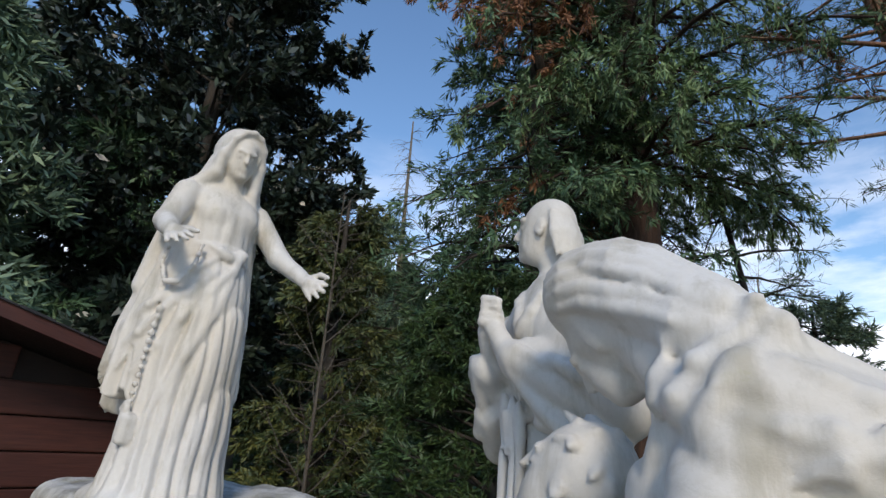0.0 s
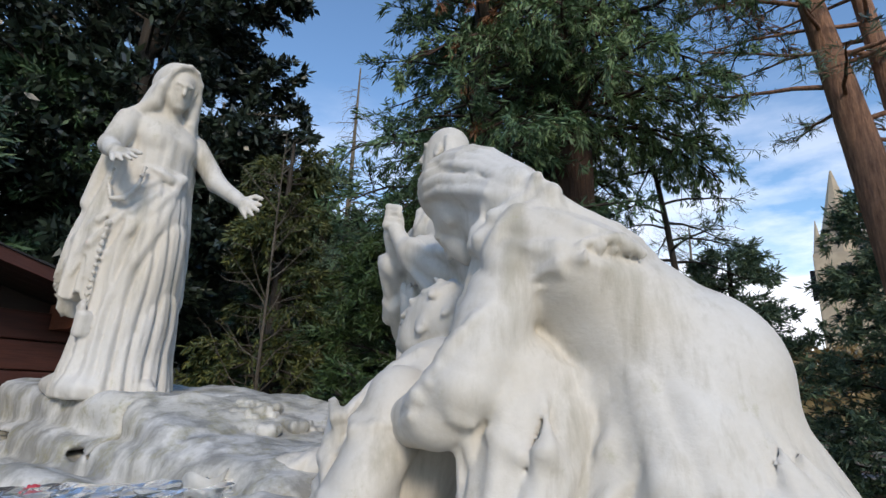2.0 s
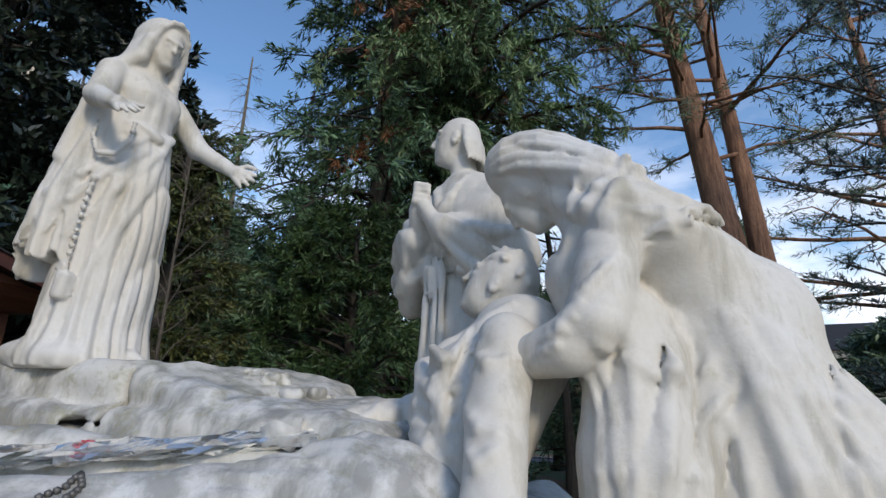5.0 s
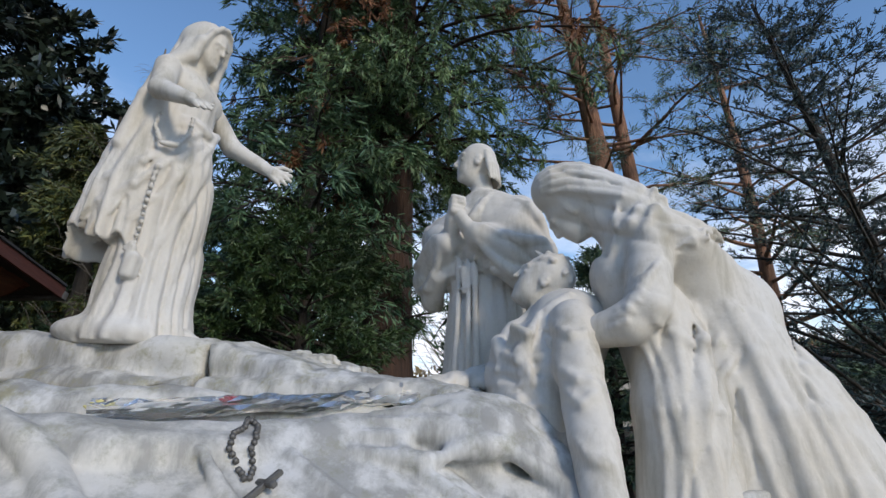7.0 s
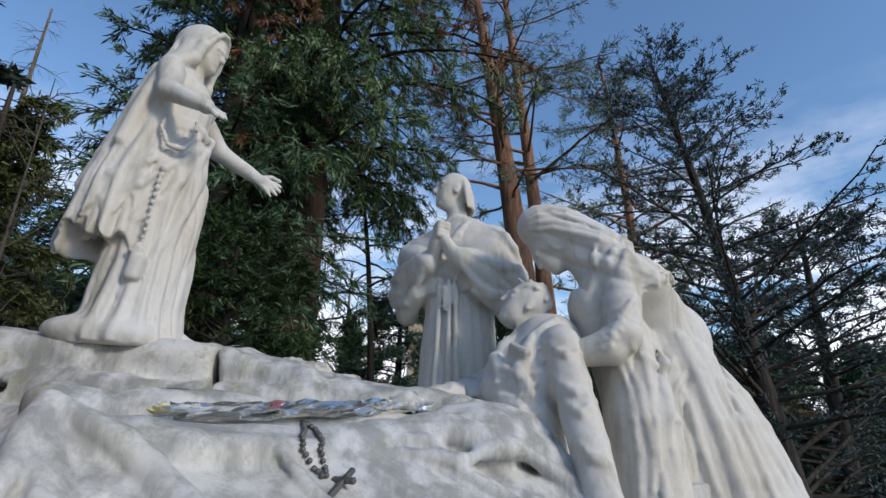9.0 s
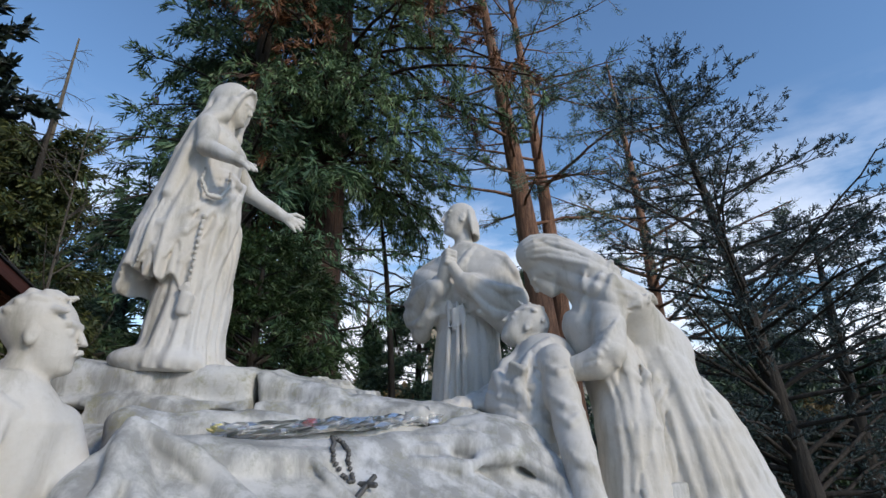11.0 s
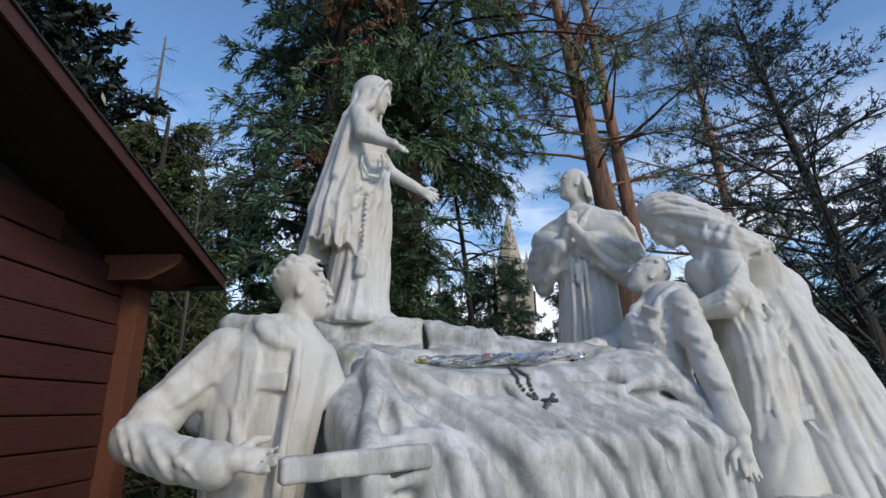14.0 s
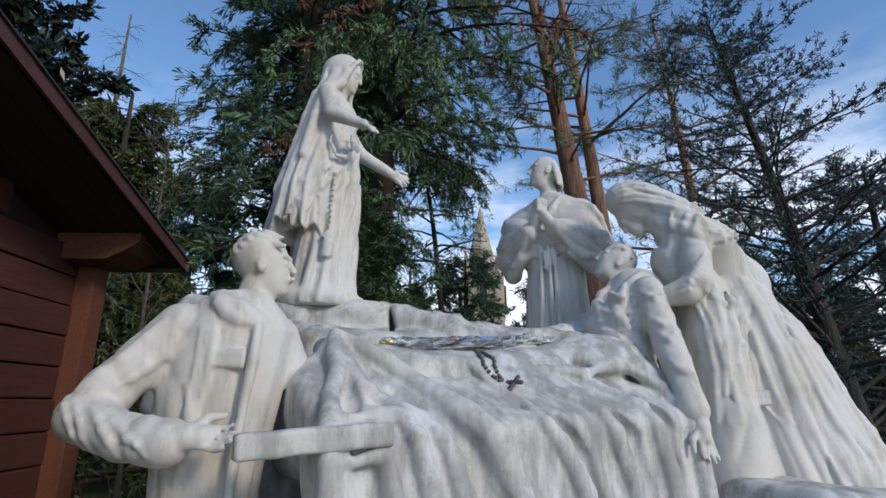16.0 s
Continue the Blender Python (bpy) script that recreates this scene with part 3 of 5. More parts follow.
    ob = cl.make("statue", MARBLE, shift=(-0.05, -0.19, -0.015))
    return tagged(ob, "white marble statue of a standing veiled woman with open arms", "statue", "figures of the monument")


def priest():
    ox, oy, oz = -0.24, 2.17, 1.40

    def w(x, y, z):          # x: his left, y: behind him, seen from the front he faces -y
        a = radians(-28)
        return (ox + x * math.cos(a) - y * math.sin(a), oy + x * math.sin(a) + y * math.cos(a), oz + z)
    cl = Clay((-0.85, 1.65, 1.35), (0.35, 2.6, 3.12), 0.0092)
    cl.loft([(1.36, ox, oy, 0.26, 0.24), (1.8, ox, oy, 0.225, 0.20), (2.2, ox, oy, 0.20, 0.17), (2.45, ox, oy, 0.205, 0.165), (2.62, ox, oy, 0.235, 0.145), (2.70, ox, oy, 0.16, 0.11), (2.76, ox, oy, 0.085, 0.08)], 17, 0.055, 0.6, 0.6, 0.03, 0.8, -28)
    # cape over shoulders and upper arms
    cl.loft([(2.25, ox, oy, 0.34, 0.19), (2.42, ox, oy, 0.345, 0.185), (2.55, ox, oy, 0.315, 0.17), (2.66, ox, oy, 0.25, 0.14), (2.74, ox, oy, 0.12, 0.09)], 13, 0.03, 1.4, 0.8, 0.03, 0.8, -28)
    cl.cone(w(0, 0.0, 1.28), w(-0.02, -0.02, 1.43), 0.068, 0.06, 0.03)
    head(cl, (-0.285, 2.145, 2.93), 190, 8, 1.05)
    cl.ball((-0.262, 2.148, 2.965), (0.088, 0.084, 0.092), k=0.012)
    for i in range(11):
        a = -1.25 + i * 0.25
        p = Vector((0.055 * math.cos(a), 0.08 * math.sin(a), 0.0))
        cl.line([(-0.245 + p.x, 2.148 + p.y, 2.985), (-0.238 + p.x * 1.2, 2.148 + p.y * 1.15, 2.90), (-0.225 + p.x * 1.25, 2.15 + p.y * 1.1, 2.81)], [0.010, 0.017, 0.010], 0.006)
    # sleeves: elbows out, hands joined before the chest
    for e in (-1, 1):
        cl.ball(w(e * 0.20, -0.04, 1.03), (0.17, 0.14, 0.22), (0, e * 14, -28), 0.05)
        cl.line([w(e * 0.22, 0.0, 1.20), w(e * 0.33, -0.05, 0.90), w(e * 0.10, -0.22, 1.02)], [0.09, 0.10, 0.075], 0.04)
        cl.line([w(e * 0.34, -0.03, 0.90), w(e * 0.30, -0.07, 0.76), w(e * 0.18, -0.18, 0.85)], [0.075, 0.06, 0.045], 0.04)
        creases(cl, [[w(e * 0.12, -0.28, 0.96), w(e * 0.27, -0.21, 0.80), w(e * 0.39, -0.1, 0.82)], [w(e * 0.16, -0.28, 1.06), w(e * 0.32, -0.17, 0.96), w(e * 0.44, -0.02, 0.95)],
                     [w(e * 0.26, -0.1, 1.24), w(e * 0.38, -0.09, 1.1), w(e * 0.44, -0.04, 0.98)]], 0.02, 0.02)
        cl.line([w(e * 0.09, -0.24, 1.0), w(e * 0.03, -0.27, 1.12), w(0.0, -0.28, 1.22)], [0.045, 0.034, 0.024], 0.015)
    for i in range(4):
        cl.line([w(-0.045, -0.275, 1.14 + 0.025 * i), w(0.0, -0.31, 1.15 + 0.026 * i), w(0.045, -0.28, 1.14 + 0.025 * i)], [0.014, 0.015, 0.013], 0.006)
    # stole, sash and pendant cross
    creases(cl, [[w(-0.10, -0.12, 1.31), w(-0.03, -0.17, 1.2), w(0, -0.18, 1.12)], [w(0.10, -0.12, 1.31), w(0.05, -0.17, 1.2), w(0.0, -0.18, 1.12)]], 0.018, 0.012)
    cl.loft([(2.24, ox, oy, 0.215, 0.188), (2.27, ox, oy, 0.217, 0.19), (2.31, ox, oy, 0.213, 0.186)], 0, 0, k=0.008, turn=-28)
    for x in (-0.035, 0.02, 0.055):
        cl.line([w(x, -0.20, 0.92), w(x * 1.2, -0.205, 0.6), w(x * 1.6, -0.225, 0.1)], [0.014, 0.016, 0.02], 0.012)
    cl.slab(w(0.0, -0.215, 0.80), (0.012, 0.012, 0.07), (0, 0, -28), 0.006, 0.004)
    cl.slab(w(0.0, -0.215, 0.76), (0.035, 0.012, 0.010), (0, 0, -28), 0.006, 0.004)
    cl.drape(0.011, (0.6, 0.2, 0.7), 24, 0.7, 2.2, ((-0.8, 1.6, 2.1), (0.35, 2.6, 2.62), 0.1))
    cl.rumple(0.0015, (24, 29, 21), 2.1)
    return tagged(cl.make("statue", MARBLE, shift=(-0.03, -0.02, 0.04)), "white marble statue of a standing priest with clasped hands", "statue", "figures of the monument")


def kneeling_woman():
    cl = Clay((-0.12, 1.0, 0.78), (1.55, 2.2, 2.78), 0.0098)
    # skirt sweeping back to the ground
    cl.loft([(0.80, 1.00, 1.62, 0.52, 0.38), (1.0, 0.96, 1.62, 0.47, 0.34), (1.35, 0.88, 1.63, 0.38, 0.28), (1.7, 0.77, 1.63, 0.295, 0.235), (1.95, 0.68, 1.62, 0.225, 0.195), (2.12, 0.63, 1.62, 0.16, 0.16)], 21, 0.032, 0.9, 0.7, 0.05, 0.7, 20)
    cl.ball((0.73, 1.65, 1.97), (0.20, 0.19, 0.22), (0, 25, 20), 0.08)
    # bent back
    cl.line([(0.72, 1.65, 1.98), (0.58, 1.58, 2.13), (0.42, 1.53, 2.23)], [0.185, 0.17, 0.15], 0.06)
    # shoulders and shawl
    cl.ball((0.42, 1.52, 2.27), (0.17, 0.19, 0.13), (0, 18, 12), 0.05)
    cl.ball((0.51, 1.54, 2.21), (0.19, 0.20, 0.145), (0, 25, 15), 0.05)
    # bosom and lap, facing the man
    cl.line([(0.32, 1.52, 2.12), (0.44, 1.50, 1.8), (0.5, 1.48, 1.4)], [0.13, 0.14, 0.16], 0.06)
    cl.loft([(0.85, 0.50, 1.46, 0.24, 0.17), (1.3, 0.50, 1.46, 0.20, 0.15), (1.7, 0.50, 1.47, 0.155, 0.13), (2.0, 0.47, 1.50, 0.10, 0.10)], 15, 0.11, 0.5, 1.2, 0.04, 0.7, 25)
    # head under the hood, bowed
    cl.cone((0.36, 1.53, 2.30), (0.24, 1.58, 2.44), 0.10, 0.085, 0.04)
    head(cl, (0.14, 1.60, 2.43), 172, -48, 0.95)
    cl.ball((0.175, 1.595, 2.52), (0.17, 0.118, 0.135), (0, 22, -12), 0.02)
    cl.ball((0.08, 1.605, 2.55), (0.11, 0.105, 0.11), (0, 0, 0), 0.03)
    cl.line([(0.20, 1.58, 2.53), (0.36, 1.50, 2.43), (0.47, 1.46, 2.40)], [0.11, 0.085, 0.045], 0.05)
    # folds of the hood, drawn back from the brow
    for f in (-0.35, 0.0, 0.35, 0.7, 1.05, 1.4):
        c, d = math.cos(f), math.sin(f)
        creases(cl, [[(-0.01, 1.60 - 0.09 * c, 2.53 + 0.09 * d), (0.12, 1.595 - 0.125 * c, 2.54 + 0.13 * d), (0.26, 1.56 - 0.12 * c, 2.50 + 0.11 * d), (0.40, 1.49 - 0.07 * c, 2.42 + 0.05 * d)]], 0.012, 0.012)
    # the peak of cloth at the nape and folds over the shoulder
    cl.line([(0.42, 1.47, 2.41), (0.455, 1.43, 2.455)], [0.035, 0.012], 0.02)
    creases(cl, [[(0.44, 1.44, 2.42), (0.36, 1.36, 2.36), (0.29, 1.33, 2.24)], [(0.46, 1.42, 2.38), (0.40, 1.33, 2.30), (0.34, 1.28, 2.18)],
                 [(0.30, 1.43, 2.40), (0.27, 1.40, 2.28), (0.26, 1.42, 2.18)], [(0.5, 1.37, 2.37), (0.62, 1.36, 2.33), (0.70, 1.42, 2.27)],
                 [(0.46, 1.5, 2.42), (0.58, 1.5, 2.39), (0.68, 1.55, 2.33)], [(0.44, 1.32, 2.26), (0.55, 1.30, 2.25), (0.66, 1.36, 2.2)]], 0.014, 0.022)
    # lace hem of the shawl
    edge = []
    for i in range(19):
        t = i / 18
        edge.append(cl.snap((0.30 + 0.42 * t, 1.33 + 0.05 * math.sin(t * 3.0) + 0.12 * t * t, 2.12 + 0.17 * t), 0.006))
    cl.line(edge, 0.008, 0.012)
    for i, p in enumerate(edge):
        cl.ball(cl.snap((p[0], p[1], p[2] - 0.022 - 0.008 * (i % 2)), 0.003), (0.015, 0.009, 0.016), k=0.007)
    # near arm round the man
    cl.line([(0.41, 1.40, 2.20), (0.35, 1.30, 1.95), (0.28, 1.30, 1.89), (0.08, 1.37, 1.845)], [0.088, 0.08, 0.072, 0.042], 0.03)
    palm(cl, (0.08, 1.365, 1.84), (-0.95, 0.1, -0.30), (-0.25, 0.2, 0.85), 1.0, 0.1, 0.12, 1)
    for i in range(6):
        x = 0.36 - 0.02 * i
        creases(cl, [[(x + 0.05, 1.30, 2.12 - 0.035 * i), (x, 1.22, 2.06 - 0.035 * i), (x - 0.07, 1.24, 2.06 - 0.04 * i)]], 0.009, 0.015)
    # cascading cloth below the arm
    cl.line([(0.42, 1.42, 1.97), (0.42, 1.38, 1.62), (0.43, 1.36, 1.22), (0.44, 1.36, 0.9)], [0.10, 0.135, 0.16, 0.18], 0.06)
    for i in range(8):
        x = 0.34 + 0.045 * i
        creases(cl, [[(x - 0.05 + 0.02 * i, 1.36, 1.98 - 0.02 * i), (x, 1.27 + 0.01 * i, 1.72), (x + 0.02 * math.sin(i * 2.0), 1.235 + 0.012 * i, 1.48), (x + 0.015 * i - 0.03, 1.22 + 0.01 * i, 1.20)]], 0.008, 0.03)
    creases(cl, [[(0.36, 1.22, 1.88), (0.50, 1.24, 1.83), (0.58, 1.30, 1.86)], [(0.52, 1.26, 1.9), (0.56, 1.26, 1.78), (0.50, 1.24, 1.62)], [(0.58, 1.30, 1.95), (0.61, 1.29, 1.8), (0.57, 1.27, 1.6)]], 0.010, 0.03)
    # long skirt folds on the open side
    for i in range(8):
        t = i / 7
        creases(cl, [[(0.66 + 0.24 * t, 1.45 + 0.1 * t, 1.98 - 0.02 * i), (0.76 + 0.34 * t, 1.38 + 0.14 * t, 1.6), (0.84 + 0.46 * t, 1.32 + 0.18 * t, 1.15), (0.90 + 0.54 * t, 1.28 + 0.2 * t, 0.9)]], 0.013, 0.05)
    cl.drape(0.013, (0.42, -0.35, 1.0), 34, 0.25, 0.5, ((0.05, 1.2, 2.16), (0.8, 1.9, 2.75), 0.05))
    cl.drape(0.012, (0.9, -0.55, 0.15), 15, 0.35, 1.4, ((0.62, 1.0, 0.75), (1.6, 2.2, 2.0), 0.15))
    cl.drape(0.011, (0.85, 0.2, -0.30), 30, 0.6, 2.4, ((0.30, 1.0, 1.0), (0.70, 1.5, 1.95), 0.08))
    cl.drape(0.004, (0.1, 0.3, 1.0), 32, 0.9, 3.4, ((0.0, 1.05, 1.78), (0.5, 1.5, 2.2), 0.06))
    cl.rumple(0.0018, (23, 21, 17), 4.0)
    return tagged(cl.make("statue", MARBLE), "white marble statue of a hooded woman bending forward", "statue", "figures of the monument")


def sick_man():
    cl = Clay((-0.85, 0.86, 0.85), (0.42, 2.0, 2.34), 0.0095)
    cl.line([(0.10, 1.58, 1.92), (0.0, 1.50, 1.72), (-0.08, 1.42, 1.45)], [0.17, 0.17, 0.17], 0.05)
    cl.ball((0.10, 1.47, 1.89), (0.11, 0.13, 0.10), k=0.05)
    cl.ball((-0.06, 1.52, 1.74), (0.17, 0.16, 0.20), (0, 20, 0), 0.06)
    cl.ball((0.0, 1.74, 1.86), (0.13, 0.12, 0.12), k=0.05)
    cl.cone((0.06, 1.62, 1.95), (0.04, 1.66, 2.08), 0.062, 0.056, 0.03)
    head(cl, (0.005, 1.655, 2.135), 188, 26, 1.05, 0.014)
    # jacket: collar, lapels, open front
    creases(cl, [[(0.10, 1.50, 2.0), (0.0, 1.44, 1.93), (-0.08, 1.38, 1.80), (-0.05, 1.33, 1.68)], [(0.0, 1.60, 1.99), (-0.10, 1.53, 1.88), (-0.14, 1.45, 1.74)]], 0.026, 0.016)
    cl.slab(cl.snap((-0.10, 1.38, 1.84)), (0.05, 0.014, 0.06), (20, 30, -35), 0.01, 0.012)
    cl.line([cl.snap((0.0, 1.42, 1.95), 0.004), cl.snap((-0.06, 1.36, 1.82), 0.004), cl.snap((-0.04, 1.32, 1.62), 0.004)], 0.012, 0.008, cut=True)
    for i in range(5):
        creases(cl, [[(-0.16, 1.50, 1.60 + 0.05 * i), (-0.08, 1.37, 1.56 + 0.05 * i), (0.02, 1.34, 1.60 + 0.05 * i)]], 0.009, 0.025)
    # near arm hanging over the edge of the litter
    cl.line([(0.10, 1.385, 1.915), (0.10, 1.27, 1.72), (0.12, 1.16, 1.5), (0.135, 1.07, 1.29)], [0.084, 0.080, 0.074, 0.066], 0.03)
    cl.cone((0.133, 1.075, 1.30), (0.137, 1.065, 1.265), 0.074, 0.076, 0.006)
    cl.cone((0.137, 1.065, 1.27), (0.15, 1.03, 1.19), 0.046, 0.042, 0.012)
    palm(cl, (0.15, 1.03, 1.19), (0.12, -0.12, -0.98), (-0.9, -0.35, 0.0), 1.05, 0.15, 0.10, 1)
    for i in (0, 2, 3, 5):
        z = 1.86 - 0.075 * i
        y = 1.26 - 0.047 * i + 0.02
        creases(cl, [[(0.02, y + 0.02, z + 0.02), (0.08, y - 0.03, z - 0.015), (0.17, y, z + 0.05 * math.sin(i * 2.3))]], 0.009, 0.03)
    # far arm along the blanket
    cl.line([(-0.05, 1.76, 1.82), (-0.24, 1.70, 1.72), (-0.45, 1.50, 1.67)], [0.085, 0.075, 0.055], 0.03)
    palm(cl, (-0.47, 1.48, 1.665), (-0.8, -0.5, -0.12), (0.4, -0.8, 0.0), 1.0, 0.2, 0.1, 1)
    for i in range(5):
        x = -0.12 - 0.06 * i
        creases(cl, [[(x, 1.66 - 0.035 * i, 1.79 - 0.015 * i), (x - 0.03, 1.60 - 0.035 * i, 1.71 - 0.01 * i)]], 0.016, 0.02)
    cl.drape(0.0042, (0.45, -0.25, 1.0), 26, 0.5, 0.9, ((-0.1, 0.9, 1.32), (0.3, 1.5, 2.0), 0.06))
    cl.drape(0.006, (0.8, 0.1, 0.6), 30, 0.6, 1.9, ((-0.6, 1.2, 1.45), (0.1, 1.9, 1.95), 0.06))
    cl.rumple(0.0015, (33, 29, 27), 1.2)
    return tagged(cl.make("statue", MARBLE), "white marble statue of a reclining man in a jacket", "statue", "figures of the monument")


def young_bearer():
    cl = Clay((-2.62, -0.34, 0.55), (-1.42, 0.78, 2.02), 0.0095)
    cl.loft([(0.56, -1.98, 0.28, 0.20, 0.19), (1.0, -1.97, 0.28, 0.19, 0.175), (1.25, -1.96, 0.28, 0.22, 0.175), (1.45, -1.95, 0.28, 0.245, 0.17), (1.58, -1.93, 0.28, 0.24, 0.155), (1.67, -1.91, 0.28, 0.16, 0.12), (1.73, -1.89, 0.28, 0.085, 0.085)], 12, 0.03, 0.7, 1.0, 0.04, 1.0, 8)
    cl.cone((-1.885, 0.28, 1.62), (-1.86, 0.30, 1.76), 0.066, 0.06, 0.03)
    head(cl, (-1.838, 0.31, 1.845), 12, 2, 1.06, 0.015)
    for e in (-1, 1):
        cl.line([(-1.722 - 0.004 * e, 0.334, 1.797), (-1.727 - 0.012 * e, 0.332 + 0.030 * e, 1.787)], [0.011, 0.006], 0.006)
    # turned-down collar
    creases(cl, [[(-1.975, 0.23, 1.70), (-1.90, 0.175, 1.67), (-1.83, 0.165, 1.625), (-1.79, 0.20, 1.60)], [(-1.96, 0.22, 1.68), (-1.88, 0.17, 1.645), (-1.82, 0.16, 1.60)]], 0.027, 0.014)
    cl.slab((-1.845, 0.165, 1.615), (0.055, 0.012, 0.038), (-18, 35, 10), 0.01, 0.01)
    # jacket front, pocket flap, strap
    cl.line([(-1.79, 0.17, 1.60), (-1.775, 0.115, 1.45), (-1.80, 0.10, 1.22), (-1.81, 0.09, 0.95)], [0.018, 0.020, 0.018, 0.018], 0.012)
    cl.slab(cl.snap((-1.865, 0.10, 1.46)), (0.065, 0.014, 0.035), (-6, 0, 4), 0.008, 0.008)
    for o in (-0.022, 0.0, 0.022):
        cl.line([cl.snap((x + o, yy, z), -0.006) for x, yy, z in ((-1.99, 0.2, 1.67), (-1.955, 0.13, 1.56), (-1.95, 0.11, 1.44), (-1.965, 0.10, 1.30), (-1.985, 0.09, 1.14))], 0.017, 0.004)
    # near arm bent, hand round the pole
    cl.line([(-2.10, 0.22, 1.58), (-2.28, 0.10, 1.34), (-2.31, 0.04, 1.26)], [0.100, 0.086, 0.082], 0.04)
    cl.line([(-2.31, 0.04, 1.26), (-2.12, -0.03, 1.20), (-1.99, -0.05, 1.185)], [0.084, 0.074, 0.066], 0.03)
    cl.cone((-2.03, -0.045, 1.19), (-1.97, -0.052, 1.186), 0.078, 0.077, 0.006)
    cl.cone((-1.97, -0.05, 1.19), (-1.90, -0.06, 1.20), 0.046, 0.042, 0.012)
    palm(cl, (-1.91, -0.06, 1.20), (0.95, 0.1, -0.05), (0.05, -0.55, -0.8), 1.05, 0.55, 0.10, -1)
    for i in (0, 1, 3, 5):
        creases(cl, [[(-2.36 + 0.045 * i, -0.01 - 0.012 * i, 1.34 - 0.02 * i), (-2.30 + 0.05 * i, -0.055 - 0.008 * i, 1.26 - 0.012 * i), (-2.24 + 0.05 * i, -0.03 - 0.01 * i, 1.17)]], 0.009, 0.02)
    creases(cl, [[(-2.12, 0.12, 1.60), (-2.22, 0.05, 1.46), (-2.33, 0.0, 1.36)], [(-2.04, 0.11, 1.52), (-2.12, 0.06, 1.42), (-2.2, 0.02, 1.36)], [(-2.0, 0.1, 1.36), (-1.96, 0.08, 1.2), (-2.0, 0.08, 1.05)]], 0.011, 0.035)
    # far arm reaching over
    cl.line([(-1.77, 0.36, 1.56), (-1.70, 0.38, 1.42), (-1.625, 0.31, 1.345)], [0.082, 0.066, 0.052], 0.03)
    cl.cone((-1.62, 0.31, 1.345), (-1.605, 0.295, 1.33), 0.062, 0.063, 0.006)
    palm(cl, (-1.60, 0.29, 1.33), (0.05, -0.18, -0.95), (0.9, -0.2, 0.0), 1.05, 0.2, 0.10, -1)
    cl.drape(0.0026, (0.75, 0.1, 0.6), 22, 0.6, 0.3, ((-2.6, -0.3, 1.0), (-1.98, 0.5, 1.66), 0.08))
    cl.drape(0.004, (0.9, 0.2, -0.3), 20, 0.5, 2.3, ((-2.15, -0.2, 0.6), (-1.7, 0.6, 1.5), 0.08))
    cl.rumple(0.0006, (27, 31, 23), 3.3)
    return tagged(cl.make("statue", MARBLE, shift=(0.04, 0.18, 0.0)), "white marble statue of a young man gripping a litter pole", "statue", "figures of the monument")


# the litter runs along U from O, rising a little; V points to its far side
O, U, V = Vector((-1.63, 0.02, 0)), Vector((0.856, 0.518, 0)), Vector((-0.518, 0.856, 0))


def lit(u, v, z):
    return tuple(O + U * u + V * v + Vector((0, 0, z)))


